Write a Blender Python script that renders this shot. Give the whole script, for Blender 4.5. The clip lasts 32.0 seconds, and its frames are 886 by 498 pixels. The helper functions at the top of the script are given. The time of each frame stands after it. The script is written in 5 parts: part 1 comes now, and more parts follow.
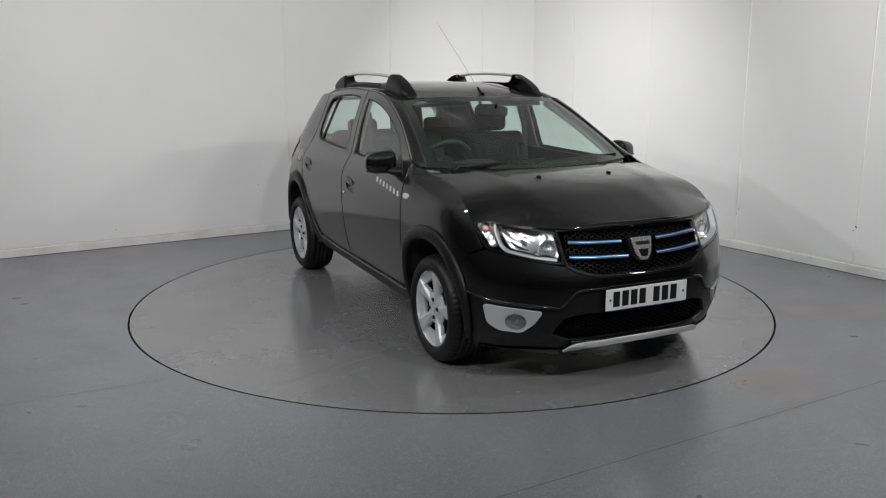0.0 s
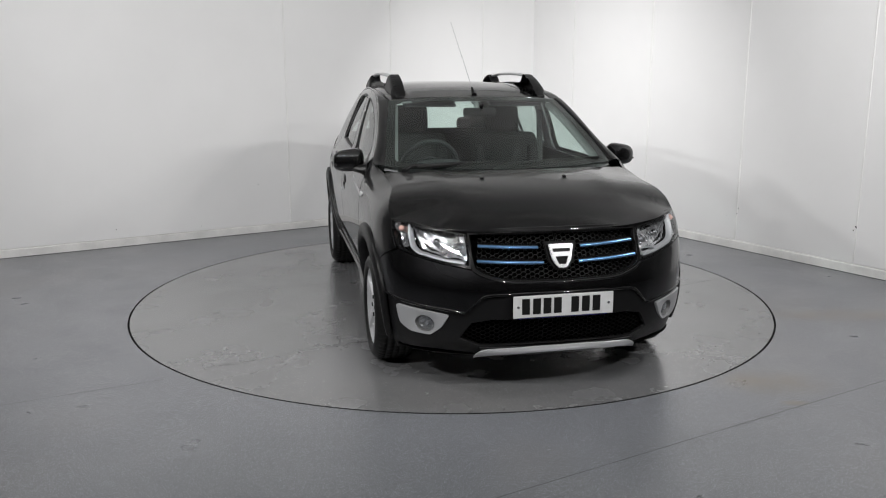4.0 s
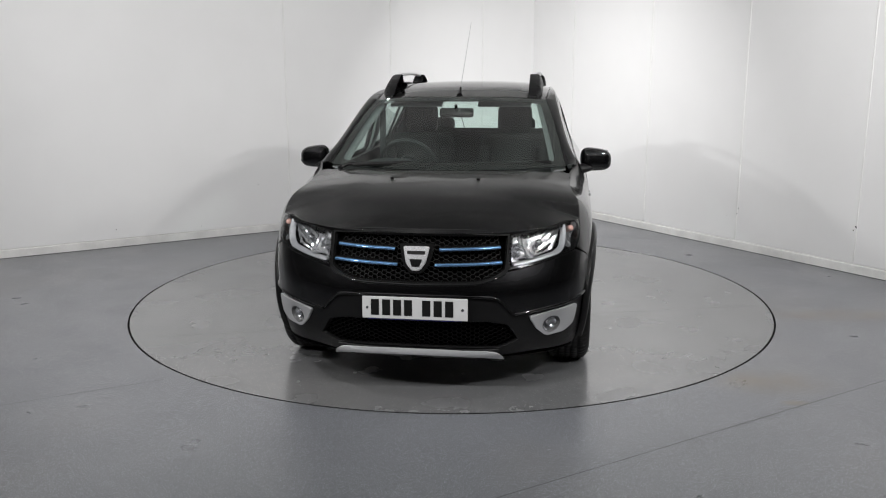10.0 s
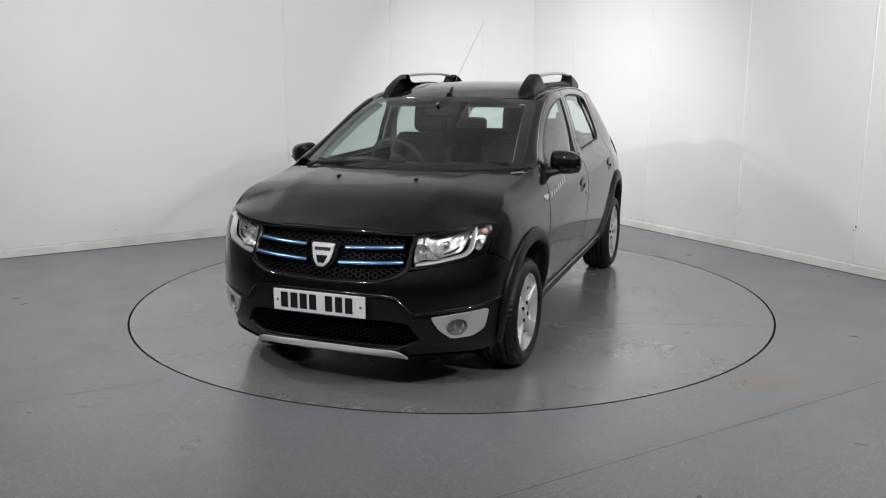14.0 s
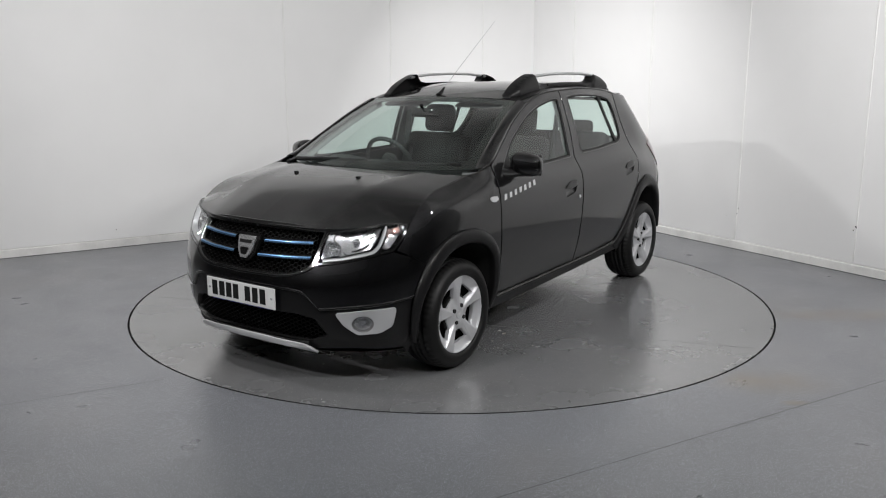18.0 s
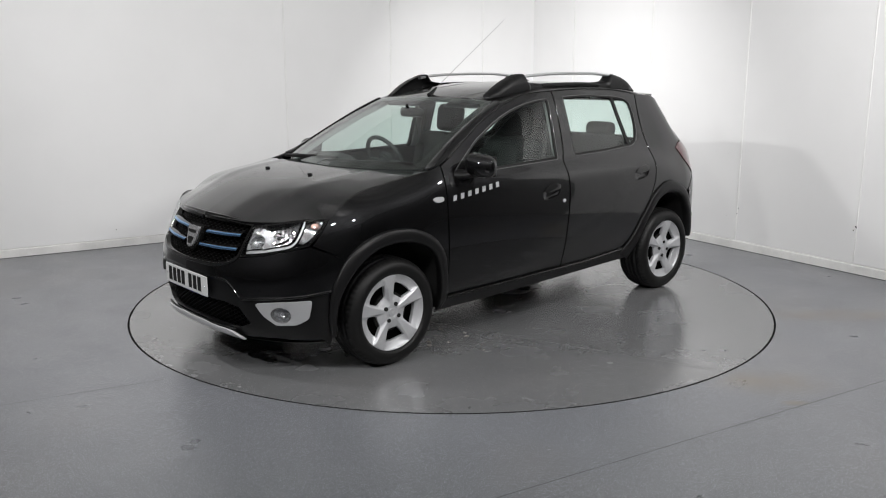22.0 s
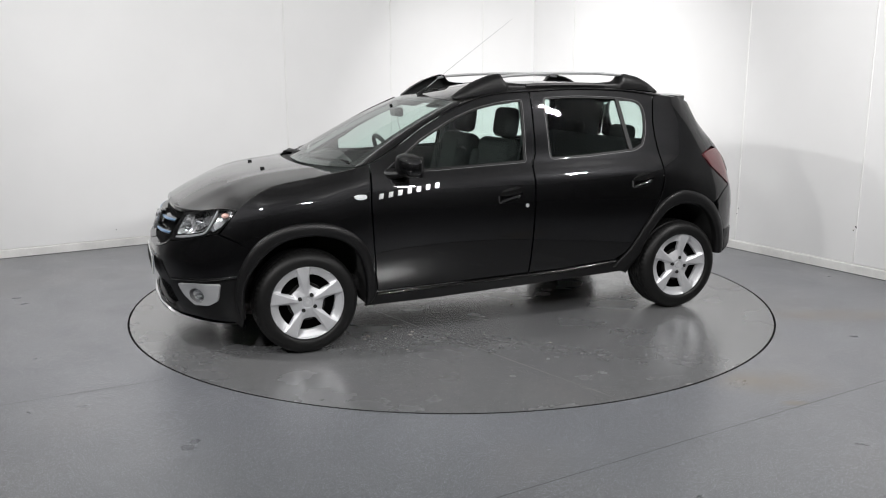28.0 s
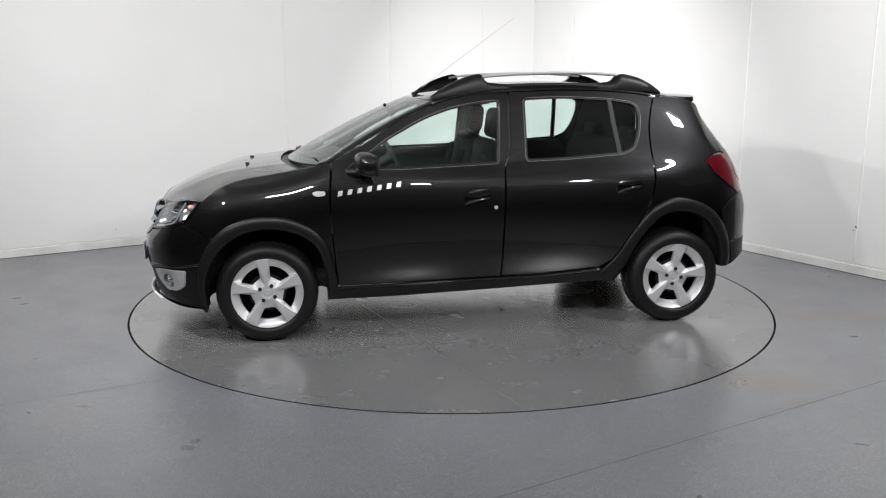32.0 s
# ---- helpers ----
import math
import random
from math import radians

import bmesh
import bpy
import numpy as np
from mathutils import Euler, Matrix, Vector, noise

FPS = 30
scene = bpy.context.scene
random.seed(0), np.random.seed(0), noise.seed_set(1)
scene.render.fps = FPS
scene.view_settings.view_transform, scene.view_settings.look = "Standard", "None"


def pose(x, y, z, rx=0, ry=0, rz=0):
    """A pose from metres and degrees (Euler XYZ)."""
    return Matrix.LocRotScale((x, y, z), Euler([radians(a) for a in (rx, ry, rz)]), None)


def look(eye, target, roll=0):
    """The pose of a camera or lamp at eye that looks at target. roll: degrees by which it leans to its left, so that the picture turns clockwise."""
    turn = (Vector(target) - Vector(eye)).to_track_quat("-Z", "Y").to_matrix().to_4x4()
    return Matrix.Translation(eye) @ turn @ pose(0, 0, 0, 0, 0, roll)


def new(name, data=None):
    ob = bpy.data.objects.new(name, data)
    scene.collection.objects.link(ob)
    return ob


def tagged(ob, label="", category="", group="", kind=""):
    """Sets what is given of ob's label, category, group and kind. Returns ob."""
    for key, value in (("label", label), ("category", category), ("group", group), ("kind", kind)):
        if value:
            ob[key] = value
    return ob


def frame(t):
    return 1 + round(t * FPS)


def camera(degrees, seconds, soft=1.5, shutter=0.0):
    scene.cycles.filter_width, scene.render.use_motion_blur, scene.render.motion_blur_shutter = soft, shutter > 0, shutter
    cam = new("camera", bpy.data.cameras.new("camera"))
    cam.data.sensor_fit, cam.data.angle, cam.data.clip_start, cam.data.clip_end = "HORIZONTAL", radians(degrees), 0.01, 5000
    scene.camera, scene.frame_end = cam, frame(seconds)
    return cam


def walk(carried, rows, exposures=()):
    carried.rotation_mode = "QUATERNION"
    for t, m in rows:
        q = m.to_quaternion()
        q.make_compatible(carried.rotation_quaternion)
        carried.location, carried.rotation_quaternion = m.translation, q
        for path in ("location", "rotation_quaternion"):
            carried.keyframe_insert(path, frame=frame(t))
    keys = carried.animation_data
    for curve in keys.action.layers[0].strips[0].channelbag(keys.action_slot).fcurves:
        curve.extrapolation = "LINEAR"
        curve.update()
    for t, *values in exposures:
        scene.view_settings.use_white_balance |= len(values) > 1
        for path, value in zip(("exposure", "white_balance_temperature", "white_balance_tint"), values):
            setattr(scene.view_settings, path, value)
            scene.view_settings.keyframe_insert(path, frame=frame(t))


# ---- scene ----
# ---- the camera stands still before the turntable ----
cam = camera(56.18, 32.0, soft=1.1)
EYE = (0.0, -5.964, 1.578)
AIM = (EYE[0] - 0.00912, EYE[1] + 0.97901, EYE[2] - 0.20359)
walk(cam, [(0, look(EYE, AIM, -0.12)), (32, look(EYE, AIM, -0.12))],
     exposures=[(0, -0.22), (1, -0.2), (4, 0.0), (6, 0.03), (19, 0.03), (22, 0.16), (25, 0.29), (32, 0.32)])

# ---- world: a closed hall, almost no light from outside ----
world = bpy.data.worlds.new("world")
scene.world = world
world.use_nodes = True
world.node_tree.nodes["Background"].inputs[0].default_value = (0.5, 0.55, 0.6, 1)
world.node_tree.nodes["Background"].inputs[1].default_value = 0.02
scene.view_settings.exposure = 0.0

# the hall in the line of its two white walls: a point u metres along the one, v along the other, from their corner
CORNER, U, V = Vector((1.003, 4.31, 0)), Vector((-0.8495, -0.5276, 0)), Vector((0.5276, -0.8495, 0))
HALL_U, HALL_V, HALL_H = 9.6, 11.6, 3.3


def hall(u, v, z=0.0):
    return CORNER + U * u + V * v + Vector((0, 0, z))


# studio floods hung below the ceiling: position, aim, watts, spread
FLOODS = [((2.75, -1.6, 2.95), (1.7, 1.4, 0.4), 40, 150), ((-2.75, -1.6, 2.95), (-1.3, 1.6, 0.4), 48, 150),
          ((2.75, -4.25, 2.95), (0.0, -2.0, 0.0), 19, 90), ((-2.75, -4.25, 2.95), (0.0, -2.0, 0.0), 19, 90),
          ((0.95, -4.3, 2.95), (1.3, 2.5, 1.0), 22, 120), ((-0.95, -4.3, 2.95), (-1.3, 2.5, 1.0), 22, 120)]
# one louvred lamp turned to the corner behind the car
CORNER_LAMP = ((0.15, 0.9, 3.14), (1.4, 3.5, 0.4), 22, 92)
# ---- materials ----
def node_mat(name, base, rough, metal=0.0, coat=0.0, spec=0.5, grain=0.0, grain_scale=60.0, bump=0.0, bump_scale=400.0, stain=0.0, stain_scale=1.5, emit=None):
    """A surface with fine grain, broad stains and a slight relief, all in metres of the object's own space."""
    m = bpy.data.materials.new(name)
    m.use_nodes = True
    nt = m.node_tree
    b = nt.nodes["Principled BSDF"]
    b.inputs["Base Color"].default_value = (*base, 1)
    b.inputs["Roughness"].default_value = rough
    b.inputs["Metallic"].default_value = metal
    b.inputs["Coat Weight"].default_value = coat
    b.inputs["Coat Roughness"].default_value = 0.03
    b.inputs["Specular IOR Level"].default_value = spec
    co = nt.nodes.new("ShaderNodeTexCoord")
    col = None
    for amount, scale, detail in ((grain, grain_scale, 3), (stain, stain_scale, 6)):
        if amount:
            n = nt.nodes.new("ShaderNodeTexNoise")
            n.inputs["Scale"].default_value, n.inputs["Detail"].default_value = scale, detail
            nt.links.new(co.outputs["Object"], n.inputs["Vector"])
            r = nt.nodes.new("ShaderNodeMapRange")
            r.inputs["From Min"].default_value, r.inputs["From Max"].default_value = 0.3, 0.7
            r.inputs["To Min"].default_value, r.inputs["To Max"].default_value = 1 - amount, 1 + amount
            nt.links.new(n.outputs["Fac"], r.inputs["Value"])
            v = nt.nodes.new("ShaderNodeVectorMath")
            v.operation = "MULTIPLY"
            if col is None:
                v.inputs[0].default_value = base
            else:
                nt.links.new(col, v.inputs[0])
            nt.links.new(r.outputs["Result"], v.inputs[1])
            col = v.outputs["Vector"]
    if col is not None:
        nt.links.new(col, b.inputs["Base Color"])
    if bump:
        n = nt.nodes.new("ShaderNodeTexNoise")
        n.inputs["Scale"].default_value, n.inputs["Detail"].default_value = bump_scale, 2
        nt.links.new(co.outputs["Object"], n.inputs["Vector"])
        k = nt.nodes.new("ShaderNodeBump")
        k.inputs["Strength"].default_value, k.inputs["Distance"].default_value = bump, 0.002 if bump < 1 else 0.02
        nt.links.new(n.outputs["Fac"], k.inputs["Height"])
        nt.links.new(k.outputs["Normal"], b.inputs["Normal"])
    if emit:
        b.inputs["Emission Color"].default_value = (*emit[0], 1)
        b.inputs["Emission Strength"].default_value = emit[1]
    return m


def glass_mat(name, tint, rough=0.0, gloss=0.085):
    """A thin pane: light passes straight, tinted; the gloss grows towards grazing."""
    m = bpy.data.materials.new(name)
    m.use_nodes = True
    nt = m.node_tree
    nt.nodes.remove(nt.nodes["Principled BSDF"])
    t, s = nt.nodes.new("ShaderNodeBsdfTransparent"), nt.nodes.new("ShaderNodeBsdfGlossy")
    t.inputs["Color"].default_value = (*tint, 1)
    s.inputs["Roughness"].default_value = rough
    f, x = nt.nodes.new("ShaderNodeLayerWeight"), nt.nodes.new("ShaderNodeMixShader")
    f.inputs["Blend"].default_value = 0.5
    k, a = nt.nodes.new("ShaderNodeMath"), nt.nodes.new("ShaderNodeMath")
    k.operation, a.operation = "POWER", "MULTIPLY_ADD"
    k.inputs[1].default_value = 4.0
    a.inputs[1].default_value, a.inputs[2].default_value = 0.92, gloss
    nt.links.new(f.outputs["Facing"], k.inputs[0])
    nt.links.new(k.outputs[0], a.inputs[0])
    nt.links.new(a.outputs[0], x.inputs[0])
    nt.links.new(t.outputs[0], x.inputs[1])
    nt.links.new(s.outputs[0], x.inputs[2])
    nt.links.new(x.outputs[0], nt.nodes["Material Output"].inputs["Surface"])
    return m


def floor_mat(name, base, rough, speck, patches=(), dirt=0.28, spec=0.75, sealer=0.35, relief=0.05):
    """Speckled safety vinyl: light and dark chips a few millimetres wide, scuffs and brownish stains."""
    m = node_mat(name, base, rough, bump=relief, bump_scale=260, spec=spec, coat=sealer)
    nt = m.node_tree
    b = nt.nodes["Principled BSDF"]
    b.inputs["Coat Roughness"].default_value = rough
    co = nt.nodes.new("ShaderNodeTexCoord")

    def noise_node(scale, detail, lo, hi, a, z):
        n = nt.nodes.new("ShaderNodeTexNoise")
        n.inputs["Scale"].default_value, n.inputs["Detail"].default_value = scale, detail
        nt.links.new(co.outputs["Object"], n.inputs["Vector"])
        r = nt.nodes.new("ShaderNodeMapRange")
        for key, value in (("From Min", lo), ("From Max", hi), ("To Min", a), ("To Max", z)):
            r.inputs[key].default_value = value
        nt.links.new(n.outputs["Fac"], r.inputs["Value"])
        return r.outputs["Result"]

    def mix(fac, a, c, kind="MIX"):
        x = nt.nodes.new("ShaderNodeMix")
        x.data_type, x.blend_type = "RGBA", kind
        for value, at in ((fac, 0), (a, 6), (c, 7)):
            if isinstance(value, (tuple, float)):
                x.inputs[at].default_value = value
            else:
                nt.links.new(value, x.inputs[at])
        return x.outputs[2]

    def chips(scale, share, size):
        """Round chips in a share of the cells of a scatter."""
        v = nt.nodes.new("ShaderNodeTexVoronoi")
        v.inputs["Scale"].default_value = scale
        nt.links.new(co.outputs["Object"], v.inputs["Vector"])
        s = nt.nodes.new("ShaderNodeSeparateColor")
        nt.links.new(v.outputs["Color"], s.inputs[0])
        pick, near, both = [nt.nodes.new("ShaderNodeMath") for _ in range(3)]
        pick.operation, near.operation, both.operation = "LESS_THAN", "LESS_THAN", "MULTIPLY"
        pick.inputs[1].default_value, near.inputs[1].default_value = share * speck, size
        nt.links.new(s.outputs[0], pick.inputs[0])
        nt.links.new(v.outputs["Distance"], near.inputs[0])
        nt.links.new(pick.outputs[0], both.inputs[0])
        nt.links.new(near.outputs[0], both.inputs[1])
        return both.outputs[0]

    light, dark = chips(330, 0.26, 0.46), chips(310, 0.40, 0.50)
    broad = noise_node(0.7, 6, 0.3, 0.7, 0.88, 1.1)
    c = mix(light, (*base, 1), (base[0] * 3.6, base[1] * 3.6, base[2] * 3.7, 1))
    c = mix(dark, c, (base[0] * 0.42, base[1] * 0.42, base[2] * 0.42, 1))
    c = mix(1.0, c, broad, "MULTIPLY")
    c = mix(1.0, c, noise_node(14, 4, 0.3, 0.7, 0.95, 1.05), "MULTIPLY")
    brown = noise_node(0.7, 3, 0.52, 0.80, 0, dirt)
    c = mix(brown, c, (base[0] * 1.0, base[1] * 0.8, base[2] * 0.55, 1))
    # brownish dirt where water dried: x, y, length, width
    for x, y, lx, ly in patches:
        k = nt.nodes.new("ShaderNodeMapping")
        k.vector_type = "TEXTURE"
        k.inputs["Location"].default_value, k.inputs["Scale"].default_value = (x, y, 0), (lx, ly, 1)
        nt.links.new(co.outputs["Object"], k.inputs["Vector"])
        d = nt.nodes.new("ShaderNodeVectorMath")
        d.operation = "LENGTH"
        nt.links.new(k.outputs[0], d.inputs[0])
        r = nt.nodes.new("ShaderNodeMapRange")
        r.interpolation_type = "SMOOTHSTEP"
        for key, value in (("From Min", 0.1), ("From Max", 1.0), ("To Min", 1.0), ("To Max", 0.0)):
            r.inputs[key].default_value = value
        nt.links.new(d.outputs["Value"], r.inputs["Value"])
        m2 = nt.nodes.new("ShaderNodeMath")
        m2.operation = "MULTIPLY"
        nt.links.new(r.outputs["Result"], m2.inputs[0])
        nt.links.new(noise_node(6, 6, 0.35, 0.65, 0.45, 1.0), m2.inputs[1])
        c = mix(m2.outputs[0], c, (base[0] * 1.08, base[1] * 0.90, base[2] * 0.64, 1))
    nt.links.new(c, b.inputs["Base Color"])
    nt.links.new(noise_node(2.5, 6, 0.3, 0.7, rough - 0.05, rough + 0.08), b.inputs["Roughness"])
    return m


M_WALL = node_mat("white_board", (0.80, 0.80, 0.80), 0.5, stain=0.03, stain_scale=0.9, bump=0.05, bump_scale=90)
M_TRIM = node_mat("white_trim", (0.80, 0.80, 0.79), 0.4, stain=0.05, stain_scale=3)
M_SKIRT = node_mat("white_skirting", (0.74, 0.735, 0.72), 0.5, stain=0.10, stain_scale=5, grain=0.03)
M_DARKWALL = node_mat("grey_wall", (0.21, 0.21, 0.213), 0.8, stain=0.2)
M_CEIL = node_mat("pale_ceiling", (0.78, 0.78, 0.775), 0.8, stain=0.2)
M_FLOOR = floor_mat("grey_vinyl", (0.141, 0.146, 0.158), 0.32, 1.0, ((2.62, -0.56, 0.85, 0.20), (1.68, -1.82, 0.42, 0.24), (3.2, -1.3, 0.5, 0.25), (1.7, -2.1, 0.10, 0.05)))
M_DISC = floor_mat("grey_vinyl_disc", (0.140, 0.142, 0.146), 0.23, 0.12, dirt=0.12, spec=0.75, sealer=0.65, relief=0.0)
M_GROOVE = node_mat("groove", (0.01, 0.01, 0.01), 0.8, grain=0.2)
M_SEAM = node_mat("vinyl_weld", (0.075, 0.077, 0.080), 0.45, grain=0.3)
M_JOINT = node_mat("disc_joint", (0.088, 0.089, 0.091), 0.3, grain=0.2)
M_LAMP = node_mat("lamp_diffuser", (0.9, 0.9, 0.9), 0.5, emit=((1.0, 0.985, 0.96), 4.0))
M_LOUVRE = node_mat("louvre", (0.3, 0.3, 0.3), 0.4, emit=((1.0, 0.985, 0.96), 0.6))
M_BRAKE = node_mat("brake_metal", (0.025, 0.024, 0.023), 0.45, metal=0.8, grain=0.2, grain_scale=40)
M_ALU = node_mat("aluminium", (0.6, 0.6, 0.61), 0.3, metal=1.0, grain=0.05)

M_PAINT = node_mat("black_paint", (0.0092, 0.0092, 0.0098), 0.40, metal=0.92, coat=1.0, spec=0.02, grain=0.25, grain_scale=900)
M_PLASTIC = node_mat("black_plastic", (0.006, 0.006, 0.0063), 0.36, spec=0.22, grain=0.12, grain_scale=300, bump=0.15, bump_scale=1500)
M_GLOSS = node_mat("gloss_black_plastic", (0.006, 0.006, 0.006), 0.12, grain=0.1)
M_RUBBER = node_mat("rubber", (0.0045, 0.0045, 0.0045), 0.48, spec=0.25, grain=0.2, grain_scale=40, bump=0.1)
M_DARK = node_mat("underbody_black", (0.006, 0.006, 0.006), 0.8, grain=0.3)
M_SILVER = node_mat("silver_plastic", (0.58, 0.585, 0.595), 0.30, metal=0.5, grain=0.05, grain_scale=700)
M_WHEEL = node_mat("silver_wheel", (0.50, 0.505, 0.52), 0.42, metal=0.5, grain=0.06, grain_scale=500, stain=0.06, stain_scale=14)
# near-black that stands for shade deep in the grille, intake and wheels
M_VOID = node_mat("depth_shade", (0.0008, 0.0008, 0.0008), 0.9, spec=0.02, grain=0.2)
M_MESH = node_mat("grille_plastic", (0.0028, 0.0028, 0.0028), 0.45, spec=0.09, grain=0.2)
M_GREY = node_mat("grey_plastic", (0.09, 0.09, 0.092), 0.45, grain=0.1, grain_scale=400)
M_SATIN = node_mat("satin_silver", (0.40, 0.405, 0.415), 0.42, metal=0.4, grain=0.05, grain_scale=500)
M_CHROME = node_mat("chrome", (0.75, 0.76, 0.78), 0.14, metal=1.0, grain=0.03)
M_BLUECHROME = node_mat("blue_film_chrome", (0.18, 0.36, 0.62), 0.22, metal=0.9, grain=0.08)
M_REFLECTOR = node_mat("reflector", (0.60, 0.605, 0.615), 0.15, metal=0.85, grain=0.06, grain_scale=30, bump=0.5, bump_scale=55)
M_BADGE = node_mat("badge_chrome", (0.55, 0.555, 0.565), 0.26, metal=0.8, grain=0.05)
M_AMBER = node_mat("amber", (0.75, 0.45, 0.38), 0.25, grain=0.1)
M_RED = node_mat("red_lens", (0.06, 0.0015, 0.004), 0.10, coat=1.0, grain=0.2, grain_scale=25)
M_PLATE = node_mat("white_plate", (0.53, 0.535, 0.535), 0.4, stain=0.03, stain_scale=20)
M_INK = node_mat("black_ink", (0.008, 0.008, 0.008), 0.5, spec=0.15, grain=0.1)
M_BLUEINK = node_mat("blue_ink", (0.02, 0.02, 0.16), 0.4, grain=0.1)
M_FABRIC = node_mat("charcoal_fabric", (0.008, 0.0083, 0.0087), 0.9, grain=0.3, grain_scale=500, bump=0.3, bump_scale=900)
M_FABRIC2 = node_mat("grey_fabric", (0.013, 0.0135, 0.0135), 0.9, grain=0.2, grain_scale=500, bump=0.3, bump_scale=900)
M_DASH = node_mat("dashboard_plastic", (0.03, 0.032, 0.033), 0.6, grain=0.12, grain_scale=400, bump=0.2, bump_scale=900)
M_LINER = node_mat("light_grey_trim", (0.22, 0.23, 0.23), 0.7, grain=0.06, grain_scale=300)
M_MIRROR = node_mat("mirror_glass", (0.9, 0.9, 0.9), 0.02, metal=1.0)
M_GLASS = glass_mat("tinted_glass", (0.84, 0.94, 0.905))
M_SCREEN = glass_mat("windscreen_glass", (0.82, 0.92, 0.88))
M_LENS = glass_mat("clear_lens", (0.95, 0.96, 0.97))
M_DUST = node_mat("pale_grit", (0.24, 0.22, 0.20), 0.8, grain=0.2)

# ---- the car's shape: x forward, y to its left side, z up, metres ----
def pchip(xs, ys):
    """A smooth curve through a few knots that never overshoots them."""
    xs, ys = np.asarray(xs, float), np.asarray(ys, float)
    h, d = np.diff(xs), np.diff(ys) / np.diff(xs)
    m = np.zeros(len(xs))
    same = d[:-1] * d[1:] > 0
    w1, w2 = 2 * h[1:] + h[:-1], h[1:] + 2 * h[:-1]
    m[1:-1][same] = ((w1 + w2)[same]) / (w1[same] / d[:-1][same] + w2[same] / d[1:][same])
    m[0], m[-1] = d[0], d[-1]

    def f(x):
        x = np.asarray(x, float)
        xc = np.clip(x, xs[0], xs[-1])
        i = np.clip(np.searchsorted(xs, xc) - 1, 0, len(xs) - 2)
        t = (xc - xs[i]) / h[i]
        return (ys[i] * (1 + 2 * t) * (1 - t) ** 2 + m[i] * h[i] * t * (1 - t) ** 2
                + ys[i + 1] * t * t * (3 - 2 * t) + m[i + 1] * h[i] * t * t * (t - 1)) + m[0] * np.minimum(x - xs[0], 0) + m[-1] * np.maximum(x - xs[-1], 0)
    return f


# plan of the widest line: girth s runs from the tail (-) round the side (s = x) to the nose (+)
GIRTH = [-2.56, -2.36, -2.11, -1.90, -1.73, -1.55, -1.3, -0.9, -0.3, 0.3, 0.9, 1.2, 1.5, 1.704, 1.879, 2.063, 2.233, 2.408, 2.658]
plan_x = pchip(GIRTH, [-1.94, -1.93, -1.90, -1.845, -1.725, -1.55, -1.3, -0.9, -0.3, 0.3, 0.9, 1.2, 1.5, 1.70, 1.85, 1.97, 2.045, 2.083, 2.095])
plan_y = pchip(GIRTH, [0, 0.2, 0.45, 0.67, 0.79, 0.846, 0.866, 0.870, 0.868, 0.869, 0.869, 0.871, 0.863, 0.823, 0.731, 0.582, 0.424, 0.25, 0])
# how far the skin lies inside that line, height by height, at stations along the girth
LEVEL = [0.2, 0.3, 0.4, 0.55, 0.7, 0.8, 0.88, 0.95, 1.0, 1.06, 1.25, 1.42, 1.5]
STATION = {
    -2.56: [.05, .02, 0, 0, 0, .03, .115, .135, .15, .175, .33, .53, .61],
    -2.0: [.05, .02, 0, 0, 0, .03, .09, .11, .13, .16, .32, .53, .61],
    -1.75: [.05, .02, 0, 0, 0, 0.004, .022, .042, .06, .09, .268, .475, .555],
    -1.5: [.05, .02, 0, 0, 0, .005, .02, .045, .062, .088, .178, .278, .33],
    -1.1: [.115, .076, .045, .016, .002, 0, .005, .017, .045, .09, .185, .265, .31],
    0.0: [.115, .076, .045, .016, .002, 0, .006, .021, .053, .095, .150, .210, .25],
    0.9: [.105, .068, .038, .012, .001, 0, .007, .020, .041, .072, .19, .30, .36],
    1.15: [.05, .025, .012, .002, 0, .003, .015, .045, .09, .19, .32, .42, .48],
    1.4: [.05, .02, .01, 0, 0, .004, .022, .075, .16, .25, .38, .48, .54],
    1.75: [.05, .02, .005, 0, .010, .032, .075, .12, .17, .24, .4, .5, .55],
    2.2: [.07, .02, .008, .003, .06, .118, .175, .23, .27, .32, .5, .6, .65],
    2.66: [.07, .02, .008, .003, .06, .115, .17, .22, .26, .31, .5, .6, .65]}
_ss, _zz = np.arange(-2.56, 2.6601, 0.02), np.arange(0.1, 1.6, 0.01)
_rows = np.array([pchip(LEVEL, row)(_zz) for row in STATION.values()])
INSET = np.array([pchip(list(STATION), _rows[:, j])(_ss) for j in range(len(_zz))]).T

for _axis, _times in ((0, 10), (1, 5)):         # fair the table so that reflections run smoothly
    for _ in range(_times):
        _p = np.concatenate([INSET.take([0], _axis), INSET, INSET.take([-1], _axis)], _axis)
        _n = INSET.shape[_axis]
        INSET = 0.25 * _p.take(range(_n), _axis) + 0.5 * _p.take(range(1, _n + 1), _axis) + 0.25 * _p.take(range(2, _n + 2), _axis)


def inset(s, z):
    u, v = np.clip((s + 2.56) / 0.02, 0, len(_ss) - 1.001), np.clip((z - 0.1) / 0.01, 0, len(_zz) - 1.001)
    i, j = u.astype(int), v.astype(int)
    a, b = u - i, v - j
    return (INSET[i, j] * (1 - a) + INSET[i + 1, j] * a) * (1 - b) + (INSET[i, j + 1] * (1 - a) + INSET[i + 1, j + 1] * a) * b


